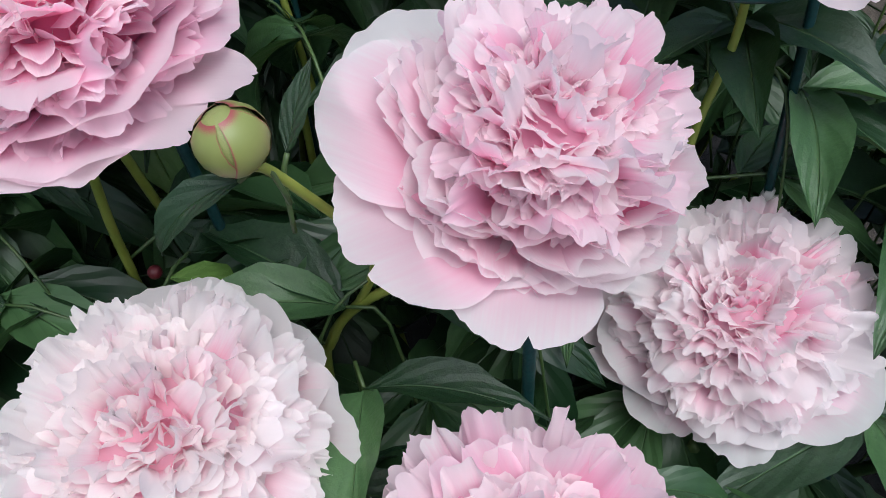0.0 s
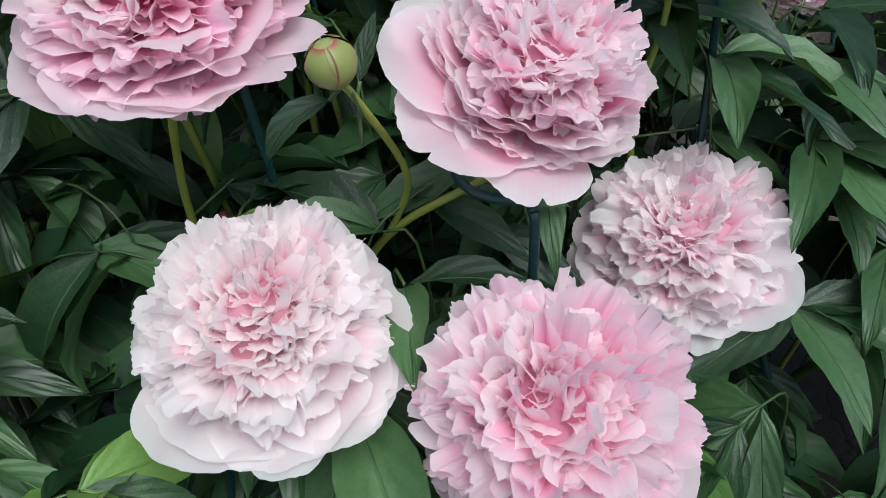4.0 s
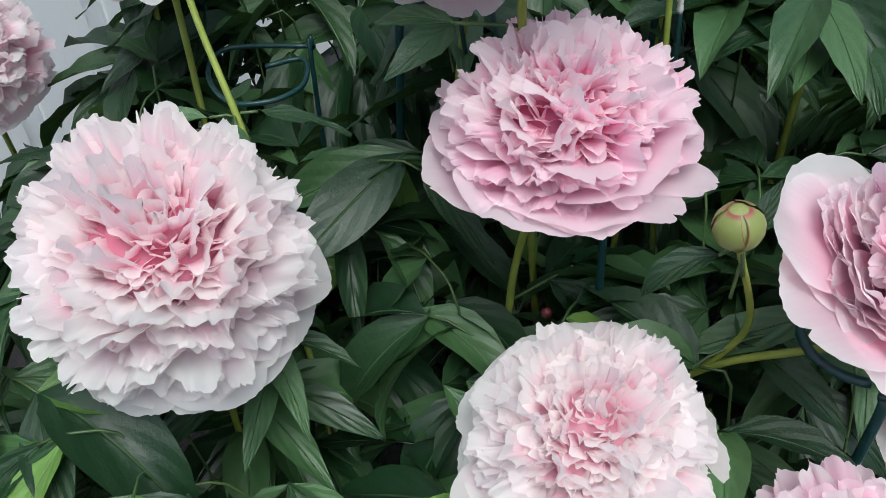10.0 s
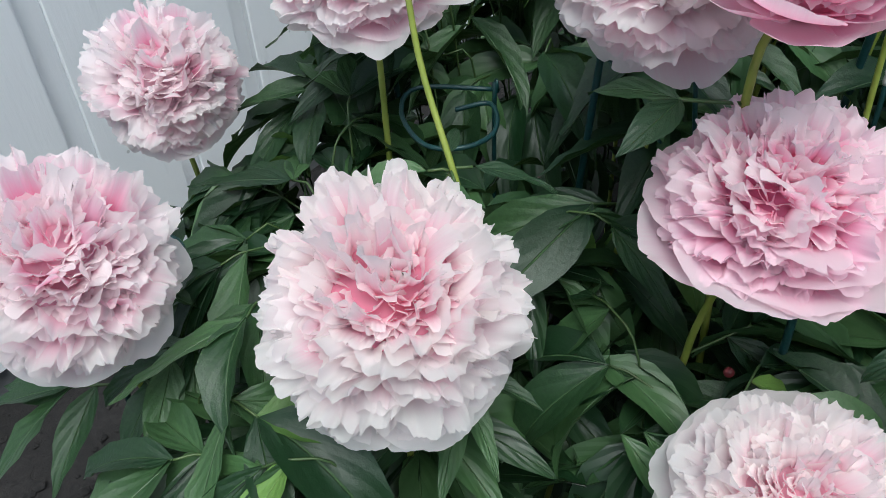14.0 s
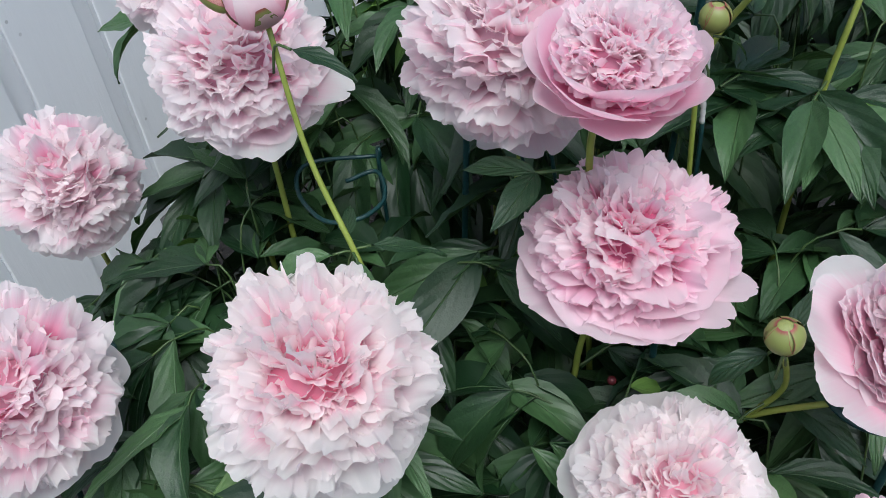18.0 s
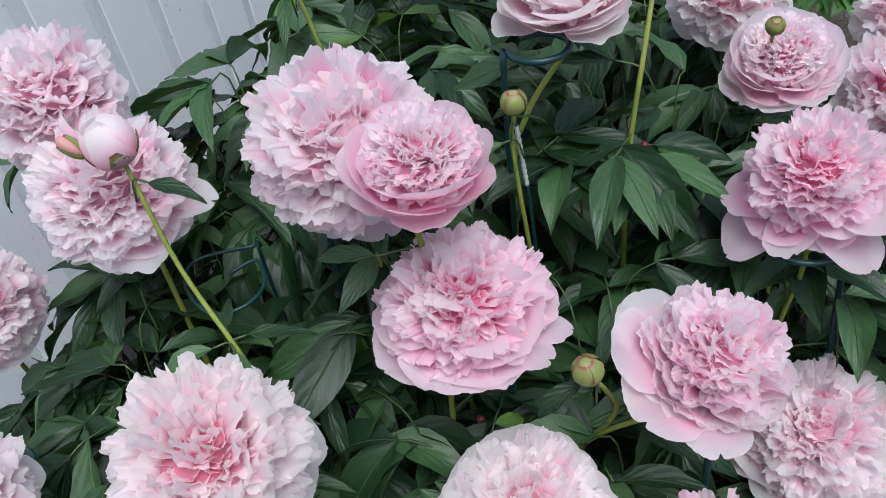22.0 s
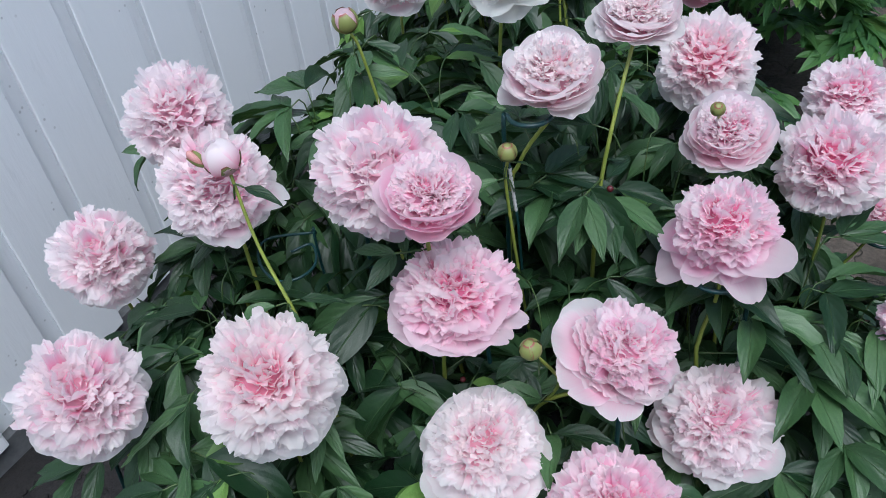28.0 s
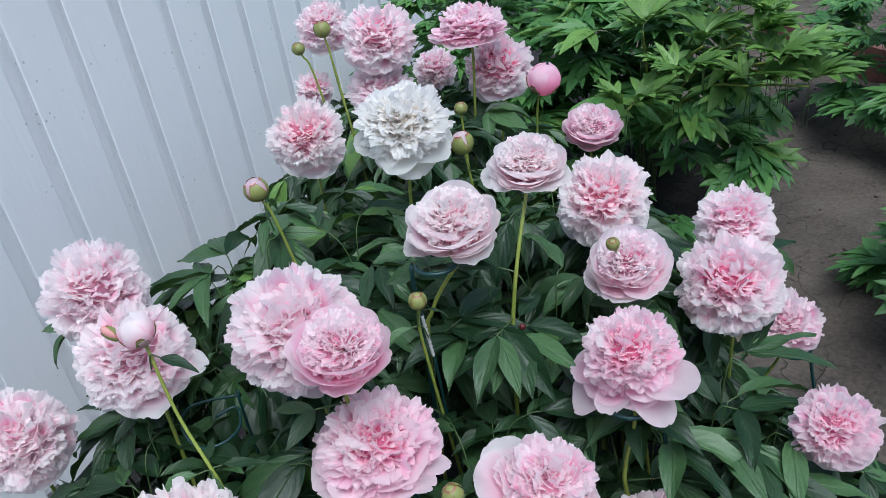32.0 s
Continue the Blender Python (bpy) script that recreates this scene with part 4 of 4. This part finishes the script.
def leaf_matrices(rng, at, bearing, rise, size, count, droop=0.35):
    """World turns of the leaflets of a leaf whose stalk starts at a point."""
    stalk = size * 0.5
    d = Vector((math.cos(bearing) * math.cos(rise), math.sin(bearing) * math.cos(rise), math.sin(rise)))
    out = []
    for along, turn, scale in leaf_plan(rng, count, size):
        b = bearing + turn + rng.uniform(-0.22, 0.22)
        p = at + d * stalk * along
        pitch = rise * 0.4 - droop + rng.uniform(-0.30, 0.22)
        m = Matrix.Translation(p) @ Matrix.Rotation(b - math.pi / 2, 4, "Z") @ Matrix.Rotation(pitch, 4, "X") @ Matrix.Rotation(rng.uniform(-0.5, 0.5), 4, "Y")
        s = size * scale * rng.uniform(0.82, 1.18)
        out.append(m @ Matrix.Diagonal((s * rng.uniform(0.85, 1.15), s, s, 1)))
    return out, [at, at + d * stalk * 0.6, at + d * stalk]


def joined(name, rows, parent, label):
    """Many leaflets in one mesh, for the depth of the bush."""
    verts, uvs, faces, cache, total = [], [], [], {}, 0
    for me, m in rows:
        if me not in cache:
            v = np.empty(len(me.vertices) * 3, dtype=np.float64)
            me.vertices.foreach_get("co", v)
            uvl = np.zeros((len(me.vertices), 2))
            for poly in me.polygons:
                for li, vi in zip(poly.loop_indices, poly.vertices):
                    uvl[vi] = me.uv_layers[0].data[li].uv
            cache[me] = (v.reshape(-1, 3), uvl, [tuple(p.vertices) for p in me.polygons])
        v, uvl, fc = cache[me]
        a = np.array(m)
        verts.append(v @ a[:3, :3].T + a[:3, 3])
        uvs.append(uvl)
        faces += [tuple(i + total for i in f) for f in fc]
        total += len(v)
    me = mesh(name, np.concatenate(verts), faces, rows[0][0].materials[0], np.concatenate(uvs))
    ob = child(name, me, parent, None, label)
    return tagged(ob, kind="stuff")


TOPS = [(Vector(row[0]), row[1]) for row in FLOWERS]


def canopy(x, y):
    """How high the leaves stand: a hand's breadth under the blooms near by."""
    s = w = 0.0
    for p, r in TOPS:
        k = math.exp(-((p.x - x) ** 2 + (p.y - y) ** 2) / (2 * 0.11 ** 2))
        s += k * p.z
        w += k
    return (s + 0.003 * 0.5) / (w + 0.003)


# stems, rods and ties that leaves must not hide from the camera
SHOWN = [(Vector(p), r) for p, r in (((0.206, 0.252, 0.405), 0.022), ((0.225, 0.233, 0.33), 0.022), ((-0.171, 0.268, 0.585), 0.020), ((-0.178, 0.272, 0.54), 0.020), ((-0.184, 0.275, 0.502), 0.016), ((-0.064, 0.192, 0.628), 0.016), ((-0.050, 0.212, 0.58), 0.018), ((0.131, 0.345, 0.575), 0.020), ((0.125, 0.345, 0.535), 0.020), ((0.119, 0.345, 0.500), 0.018), ((0.167, 0.338, 0.462), 0.018), ((0.158, 0.305, 0.56), 0.016), ((-0.050, 0.425, 0.775), 0.018), ((-0.07, 0.428, 0.735), 0.018), ((0.012, 0.456, 0.74), 0.016), ((0.004, 0.45, 0.70), 0.016), ((-0.385, 0.35, 0.612), 0.035), ((-0.345, 0.25, 0.665), 0.015), ((-0.098, 0.389, 0.67), 0.014), ((0.010, 0.215, 0.53), 0.016), ((0.010, 0.21, 0.47), 0.016))]
# gaps in the leaves, so that rings and buds show to the camera
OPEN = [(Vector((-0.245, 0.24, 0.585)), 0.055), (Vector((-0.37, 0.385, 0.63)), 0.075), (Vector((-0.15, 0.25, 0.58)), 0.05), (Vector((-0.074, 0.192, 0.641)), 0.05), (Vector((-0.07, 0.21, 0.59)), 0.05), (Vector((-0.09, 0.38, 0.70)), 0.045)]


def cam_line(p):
    """The nearest point of the camera path's rough middle line."""
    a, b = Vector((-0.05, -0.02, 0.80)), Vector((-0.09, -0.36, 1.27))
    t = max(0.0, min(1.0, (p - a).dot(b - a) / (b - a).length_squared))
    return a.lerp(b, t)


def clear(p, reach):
    """Whether a leaf here misses the blooms, wire rings and buds, and the camera's view of blooms and SHOWN."""
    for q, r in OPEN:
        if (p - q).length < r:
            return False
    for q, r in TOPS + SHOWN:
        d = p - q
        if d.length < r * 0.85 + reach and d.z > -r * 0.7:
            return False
        # no leaf between the camera and a bloom, stem or rod
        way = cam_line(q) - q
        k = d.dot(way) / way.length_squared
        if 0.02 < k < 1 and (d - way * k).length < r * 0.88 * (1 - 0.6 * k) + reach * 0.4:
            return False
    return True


def bush(root, spread, seed, label, singles, layers, size=0.102, blades=None, count=6, height=None, young=0.06, name="peony_bush", droop=(0.15, 0.55)):
    rng = random.Random(seed)
    blades = blades or LEAVES
    thing = tagged(new(name), label, "peony bush", "peony bushes")
    thing.matrix_basis = Matrix.Translation((*root, 0.0))
    c, rows, made = Vector((*root, 0.0)), [], 0
    sites = []
    for layer, (down, step) in enumerate(layers):
        x = -spread
        while x <= spread:
            y = -spread
            while y <= spread:
                px, py = x + rng.uniform(-0.4, 0.4) * step, y + rng.uniform(-0.4, 0.4) * step
                rad = math.hypot(px, py)
                edge = spread * (0.88 + 0.16 * math.sin(3 * math.atan2(py, px) + seed))
                if rad < edge:
                    top = height(px, py) if height else canopy(root[0] + px, root[1] + py) - 0.105
                    top = min(top, top * (1.12 - 0.60 * (rad / edge) ** 3))
                    sites.append((layer, px, py, max(0.06, top * (1 - down) + rng.uniform(-0.03, 0.03)), rad / edge))
                y += step
            x += step
    stalks = []
    for layer, px, py, pz, far in sites:
        out = math.atan2(py, px) + rng.gauss(0, 0.8)
        p = Vector((px, py, pz))
        s = size * rng.uniform(0.8, 1.15)
        at = p - Vector((math.cos(out), math.sin(out), 0)) * s * 0.7
        ms, line = leaf_matrices(rng, at, out, rng.uniform(-0.1, 0.45) - 0.3 * far, s, count, droop[0] + droop[1] * far)
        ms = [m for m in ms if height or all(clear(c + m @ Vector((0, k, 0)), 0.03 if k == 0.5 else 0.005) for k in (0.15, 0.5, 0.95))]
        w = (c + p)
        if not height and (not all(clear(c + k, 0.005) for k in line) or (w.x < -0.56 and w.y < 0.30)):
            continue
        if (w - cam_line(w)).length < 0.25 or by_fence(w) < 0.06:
            continue
        if len(ms) < 3:
            continue
        if layer == 0 and made + len(ms) <= singles:
            v, q = tube(bend([at - (line[2] - at) * 0.5 - Vector((0, 0, 0.15)), at - Vector((0, 0, 0.025)), line[1], line[2]], 4), 0.0009, 5)
            stalk = child("leaf", mesh("leaf", v, q, STEM_DARK), thing)
            for m in ms:
                child("leaflet", rng.choice(blades if rng.random() >= young else (YOUNG if blades is LEAVES else LOBED_YOUNG)), stalk, m)
            made += len(ms)
        else:
            rows += [(rng.choice(blades if blades is not LEAVES else INNER), m) for m in ms]
    for i in range(10):
        a, r = rng.uniform(0, 6.3), spread * rng.uniform(0.1, 0.5)
        foot = Vector((math.cos(a), math.sin(a), 0)) * 0.06
        v, q = tube(bend([foot + Vector((0, 0, -0.02)), Vector((math.cos(a), math.sin(a), 0)) * r * 0.6 + Vector((0, 0, 0.2)), Vector((math.cos(a), math.sin(a), 0)) * r + Vector((0, 0, 0.36))], 5), [0.0045] * 11, 7)
        child("stem", mesh("stem", v, q, STEM_DARK), thing)
    if rows:
        joined("foliage", rows, thing, "dense dark green foliage inside the bush")
    return thing


def by_fence(p):
    return OUT.dot(Vector((p.x, p.y, 0))) + WALL_OFF


def stem_leaves():
    """The upper leaves that each flowering stem carries."""
    rng = random.Random(31)
    for thing, pts in STALKS:
        inv = thing.matrix_basis.inverted()
        top = pts[0]
        turn = rng.uniform(0, 6.3)
        for k, (drop, size, count) in enumerate(((0.065, 0.075, 3), (0.12, 0.095, 5), (0.17, 0.105, 5))):
            at = min(pts, key=lambda p: abs((top - p).length - drop))
            ms, line = leaf_matrices(rng, at, turn + k * 2.3, rng.uniform(0.1, 0.5), size, count, 0.35)
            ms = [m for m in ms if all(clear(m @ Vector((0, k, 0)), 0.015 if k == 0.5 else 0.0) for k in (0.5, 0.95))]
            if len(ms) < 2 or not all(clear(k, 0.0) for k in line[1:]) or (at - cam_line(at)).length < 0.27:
                continue
            v, q = tube([inv @ p for p in bend(line, 3)], 0.0012, 5)
            leaf = child("leaf", mesh("leaf", v, q, STEM_DARK), thing)
            for m in ms:
                child("leaflet", rng.choice(LEAVES), leaf, inv @ m)


def spray(thing, at, bearing, rise, size, turns, blades, droop=0.5, seed=1):
    """One compound leaf at a chosen node of a stem: leaflets at the given turns from its bearing."""
    rng = random.Random(seed)
    inv = thing.matrix_basis.inverted()
    at, b = Vector(at), radians(bearing)
    d = Vector((math.cos(b), math.sin(b), math.tan(radians(rise)))).normalized() * size * 0.25
    found = []
    for turn in turns:
        s = size * rng.uniform(0.9, 1.1)
        m = Matrix.Translation(at + d) @ Matrix.Rotation(b + radians(turn) - math.pi / 2, 4, "Z") @ Matrix.Rotation(radians(rise) - droop + rng.uniform(-0.15, 0.15), 4, "X") @ Matrix.Rotation(rng.uniform(-0.3, 0.3), 4, "Y")
        m = m @ Matrix.Diagonal((s, s, s, 1))
        blade = rng.choice(blades)
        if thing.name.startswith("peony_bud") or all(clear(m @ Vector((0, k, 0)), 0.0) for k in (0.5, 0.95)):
            found.append((blade, inv @ m))
    if not found:
        return
    v, q = tube([inv @ p for p in bend([at - d * 0.5 - Vector((0, 0, 0.11 if "bush" in thing.name else 0.02)), at, at + d], 3)], 0.0010, 5)
    leaf = child("leaf", mesh("leaf", v, q, STEM_DARK), thing)
    for blade, m in found:
        child("leaflet", blade, leaf, m)


stem_leaves()
# the whorl half way up the tallest stem, with its side bud
tall = STALKS[17][0]
for bearing, turns, size in ((-120, (-20, 25), 0.092), (-65, (-25, 20), 0.098), (-10, (-10,), 0.08), (165, (0, 30), 0.095), (60, (0,), 0.075)):
    spray(tall, (-0.002, 0.444, 0.650), bearing, 8, size, turns, LEAVES, 0.28, bearing + 200)
spray(tall, (0.010, 0.452, 0.725), -5, 25, 0.08, (0,), LEAVES, 0.4, 9)
spray(tall, (0.010, 0.452, 0.725), 170, 20, 0.10, (0, -40), LEAVES, 0.4, 12)
child("side_bud", ball("side_bud", SIDE_BUD), tall, tall.matrix_basis.inverted() @ Matrix.Translation((0.010, 0.436, 0.656)) @ Matrix.Scale(0.0042, 4), "small dark red side bud")
spray(opening, (-0.374, 0.279, 0.780), -20, 0, 0.05, (0,), LEAVES, 0.2, 3)
for bearing in (-150, -60, 20, 110):
    spray(opening, (-0.338, 0.244, 0.645), bearing, 10, 0.055, (0,), LEAVES, 0.5, bearing + 300)
# leafy bracts under the closed buds
spray(CLOSED[0], (-0.0665, 0.1870, 0.6380), 195, -25, 0.040, (0,), LEAVES, 0.1, 2)
spray(CLOSED[0], (-0.0635, 0.1930, 0.6270), 60, 60, 0.034, (0,), LEAVES, 0.0, 4)
for k in (1, 2, 3):
    at = Vector(BUDS[k][0]) - Vector(BUDS[k][2]).normalized() * BUDS[k][1] * 1.6
    spray(CLOSED[k], at, -30 + 60 * k, -10, 0.042, (0,), LEAVES, 0.35, 30 + k)
    spray(CLOSED[k], at - Vector((0, 0, 0.02)), 150 + 60 * k, 10, 0.05, (0,), LEAVES, 0.4, 40 + k)
low = STALKS[1][0]
child("side_bud", ball("side_bud", SIDE_BUD), low, low.matrix_basis.inverted() @ Matrix.Translation((-0.157, 0.250, 0.520)) @ Matrix.Scale(0.0036, 4), "small dark red side bud")
FRONT = [(0.0, 0.064), (0.12, 0.080), (0.30, 0.105), (0.55, 0.13)]
near = bush((-0.36, 0.20), 0.33, 1, "dense dark green peony bush with lance-shaped leaflets", 260, FRONT)
middle_bush = bush((-0.04, 0.22), 0.30, 6, "dark green peony bush crowded with blooms", 240, FRONT)
right_bush = bush((0.22, 0.36), 0.34, 2, "dense dark green peony bush under pink blooms", 240, FRONT)
by_wall_bush = bush((-0.28, 0.62), 0.34, 3, "dark green peony bush beside the white fence", 240, FRONT)
bush((0.12, 0.74), 0.32, 4, "dark green peony bush at the edge of the path", 200, FRONT)
bush((-0.20, 1.12), 0.36, 5, "dark green peony bush with tall blooms", 180, FRONT)
# leaves that stand out of the mass
for k, (x, y, z, bearing) in enumerate(((0.05, 0.46, 0.600, -60), (0.10, 0.43, 0.570, -20), (-0.05, 0.46, 0.640, -120), (0.10, 0.52, 0.620, 20), (0.14, 0.40, 0.550, -80), (0.00, 0.39, 0.550, -100), (0.06, 0.54, 0.650, 60), (-0.03, 0.50, 0.680, 150))):
    spray(right_bush, (x, y, z), bearing, 18, 0.098, (-60, -20, 20, 60), LEAVES, 0.22, 60 + k)
spray(right_bush, (0.215, 0.375, 0.515), -35, 5, 0.115, (-45, 0, 40), LEAVES, 0.15, 21)
spray(right_bush, (0.250, 0.400, 0.525), 40, 15, 0.10, (-30, 25), LEAVES, 0.15, 22)
spray(right_bush, (0.170, 0.390, 0.500), 150, 10, 0.105, (-30, 25), LEAVES, 0.2, 23)
spray(right_bush, (0.270, 0.330, 0.480), -10, 0, 0.115, (-40, 0, 40), LEAVES, 0.2, 24)
spray(near, (-0.405, 0.150, 0.497), -135, 12, 0.115, (-45, -12, 20, 50), LEAVES, 0.12, 5)
spray(near, (-0.400, 0.130, 0.470), -75, -15, 0.125, (-35, 5, 40), LEAVES, 0.45, 6)
spray(near, (-0.470, 0.300, 0.560), 160, 10, 0.10, (-50, -10, 30), LEAVES, 0.35, 31)
spray(near, (-0.480, 0.330, 0.520), -150, 5, 0.11, (-40, 0, 40), LEAVES, 0.45, 32)
spray(near, (-0.460, 0.350, 0.600), 110, 15, 0.10, (-40, 0, 40), LEAVES, 0.3, 33)
spray(near, (-0.430, 0.170, 0.485), 150, 0, 0.10, (-30, 20), LEAVES, 0.35, 7)
spray(near, (-0.266, 0.318, 0.490), 110, 62, 0.070, (0,), YOUNG, 0.0, 8)
spray(near, (-0.215, 0.130, 0.43), -100, 60, 0.09, (-20, 30), YOUNG, 0.2, 11)
for x, y, z, bearing in ((-0.400, 0.535, 0.690, 150), (-0.390, 0.580, 0.700, 120), (-0.320, 0.545, 0.740, 60), (-0.380, 0.530, 0.725, -120)):
    spray(by_wall_bush, (x, y, z), bearing, 15, 0.10, (-40, 0, 40), LEAVES, 0.35, bearing + 400)

for k, (x, y, z, bearing) in enumerate(((-0.40, 0.47, 0.60, -150), (-0.33, 0.47, 0.62, -90), (-0.27, 0.46, 0.63, -40), (-0.45, 0.52, 0.64, 170), (-0.36, 0.55, 0.66, 100), (-0.22, 0.42, 0.60, -100), (-0.50, 0.44, 0.58, -120), (-0.30, 0.52, 0.68, 30))):
    spray(by_wall_bush, (x, y, z), bearing, 12, 0.105, (-75, -38, 0, 36, 72), LEAVES, 0.35, 90 + k)
for k, (x, y, z, bearing) in enumerate(((-0.46, 0.48, 0.66, 170), (-0.44, 0.46, 0.62, -160), (-0.47, 0.50, 0.60, 150), (-0.42, 0.47, 0.66, -120), (-0.50, 0.46, 0.55, 180), (-0.43, 0.55, 0.68, 140), (-0.48, 0.52, 0.53, -170), (-0.55, 0.42, 0.48, -160))):
    spray(by_wall_bush, (x, y, z), bearing, 5, 0.11, (-80, -40, 0, 40, 80), LEAVES, 0.5, 150 + k)
for k, (x, y, z, bearing) in enumerate(((-0.56, 0.37, 0.52, -140), (-0.54, 0.34, 0.51, -110), (-0.55, 0.40, 0.50, 180), (-0.58, 0.40, 0.46, -150), (-0.52, 0.36, 0.53, -160), (-0.54, 0.31, 0.47, -120), (-0.51, 0.30, 0.52, -130), (-0.60, 0.37, 0.42, -130), (-0.52, 0.42, 0.56, 170), (-0.57, 0.33, 0.40, 160))):
    spray(by_wall_bush, (x, y, z), bearing, 0, 0.11, (-80, -40, 0, 40, 80), LEAVES, 0.55, 190 + k)
for k, (x, y, z, bearing) in enumerate(((-0.060, 0.205, 0.500, -70), (-0.030, 0.200, 0.495, -110), (-0.045, 0.225, 0.505, 170))):
    spray(middle_bush, (x, y, z), bearing, 25, 0.085, (-60, -20, 20, 60), LEAVES, 0.2, 170 + k)
for k, (x, y, z, bearing) in enumerate(((0.16, 0.37, 0.525, -60), (0.24, 0.40, 0.525, -15), (0.20, 0.46, 0.555, -60), (0.27, 0.46, 0.55, 20), (0.30, 0.38, 0.495, -30), (0.12, 0.45, 0.575, -110), (0.22, 0.33, 0.47, -40), (0.26, 0.27, 0.42, -50), (0.20, 0.25, 0.40, -80), (0.30, 0.30, 0.40, 0))):
    spray(right_bush, (x, y, z), bearing, 14, 0.105, (-75, -38, 0, 36, 72), LEAVES, 0.3, 120 + k)


def dome(h, r):
    return lambda x, y: h * (1.0 - 0.45 * (math.hypot(x, y) / r) ** 2)


BACK = [(0.0, 0.125), (0.16, 0.15), (0.36, 0.17), (0.6, 0.20)]
tree = bush((0.39, 1.90), 0.42, 11, "broad tree peony bush with lobed bright green leaves", 200, BACK, 0.165, LOBED, 6, dome(0.66, 0.50), 0.30, droop=(-0.25, 0.35))
bush((0.0, 2.25), 0.55, 12, "tree peony bush with lobed mid-green leaves", 120, BACK, 0.13, LOBED, 6, dome(0.70, 0.55), droop=(-0.25, 0.35))
bush((1.38, 2.22), 0.42, 13, "tree peony bush beyond the path, lobed leaves", 110, BACK, 0.13, LOBED, 6, dome(0.5, 0.42), droop=(-0.25, 0.35))
bush((1.03, 1.10), 0.30, 14, "bright green peony bush beside the path", 110, BACK, 0.12, LOBED, 6, dome(0.36, 0.30), droop=(-0.25, 0.35))

for k, (x, y, z) in enumerate(((0.66, 1.56, 0.54), (0.71, 1.60, 0.52), (0.62, 1.62, 0.58), (0.74, 1.66, 0.48), (0.68, 1.70, 0.60), (0.60, 1.52, 0.50), (0.30, 1.46, 0.50), (0.78, 1.62, 0.44), (0.50, 1.56, 0.60), (0.42, 1.48, 0.56), (0.56, 1.66, 0.66), (0.48, 1.78, 0.70), (0.36, 1.60, 0.64), (0.66, 1.84, 0.62))):
    base, tip = Vector((0.42, 1.82, 0.30)) - tree.location, Vector((x, y, z)) - tree.location
    v, q = tube(bend([base, base.lerp(tip, 0.6) + Vector((0, 0, 0.04)), tip], 5), 0.0032, 6)
    child("stem", mesh("stem", v, q, STEM), tree)
    spray(tree, (x, y, z), -70 + 37 * k % 160, 35, 0.13, (-75, -40, -5, 30, 65), LOBED_YOUNG, 0.15, k)
    spray(tree, (x, y, z), 110 + 37 * k % 160, 45, 0.09, (-50, 0, 50), LOBED_YOUNG, 0.1, 20 + k)

# ---- small things on the ground ----
edging = tagged(new("bed_edging"), "weathered red-brown plank edging of the next bed", "edging")
edging.matrix_basis = Matrix.Translation((1.56, 2.42, 0)) @ Matrix.Rotation(radians(-63), 4, "Z")
bm = bmesh.new()
bmesh.ops.create_cube(bm, size=1.0, matrix=Matrix.Translation((0, 0, 0.05)) @ Matrix.Diagonal((1.8, 0.035, 0.16, 1)))
bmesh.ops.bevel(bm, geom=bm.edges[:], offset=0.006, segments=2)
part("plank", bm, EDGING, edging)

tag = tagged(new("plant_tag"), "thin grey zinc plant label standing in the soil", "plant label")
tag.matrix_basis = Matrix.Translation((0.76, 1.80, 0)) @ Matrix.Rotation(0.2, 4, "Z") @ Matrix.Rotation(0.12, 4, "Y")
bm = bmesh.new()
bmesh.ops.create_cube(bm, size=1.0, matrix=Matrix.Translation((0, 0, 0.095)) @ Matrix.Diagonal((0.018, 0.0016, 0.07, 1)))
bmesh.ops.bevel(bm, geom=bm.edges[:], offset=0.0006, segments=1)
part("plate", bm, TAG, tag)
v, q = tube([(0, 0.002, -0.03), (0, 0.002, 0.11)], 0.0015, 6)
child("wire_leg", mesh("wire_leg", v, q, TAG), tag)


def soil_clods():
    """Crumbs and small lumps of earth along the fence's foot and on the path."""
    rng = random.Random(5)
    verts, faces = [], []
    ico = [Vector(p).normalized() for p in ((0, 0, 1), (0.9, 0, 0.4), (0.28, 0.85, 0.45), (-0.72, 0.53, 0.45), (-0.72, -0.53, 0.45), (0.28, -0.85, 0.45), (0.5, 0.5, -0.6), (-0.6, 0.1, -0.7), (0.3, -0.7, -0.6))]
    tri = ((0, 1, 2), (0, 2, 3), (0, 3, 4), (0, 4, 5), (0, 5, 1), (1, 6, 2), (2, 7, 3), (3, 7, 4), (4, 8, 5), (5, 8, 1), (1, 8, 6), (2, 6, 7), (4, 7, 8), (6, 8, 7))
    for i in range(2600):
        if i % 2:
            p = by_wall(rng.uniform(-0.5, 0.9), rng.uniform(0.02, 0.55), 0)
        else:
            p = Vector((rng.uniform(0.35, 1.7), rng.uniform(0.3, 3.0), 0))
        h = 0.030 * noise.noise(Vector((p.x * 1.6, p.y * 1.6, 0))) + 0.014 * noise.noise(Vector((p.x * 7, p.y * 7, 3)))
        r = 0.002 + 0.009 * rng.random() ** 4
        n = len(verts)
        verts += [Vector((p.x, p.y, h + r * 0.15)) + Vector((q.x, q.y, q.z * 0.7)) * r * rng.uniform(0.7, 1.25) for q in ico]
        faces += [tuple(n + k for k in f) for f in tri]
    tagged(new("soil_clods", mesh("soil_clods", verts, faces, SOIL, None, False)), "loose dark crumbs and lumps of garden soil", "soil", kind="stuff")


soil_clods()
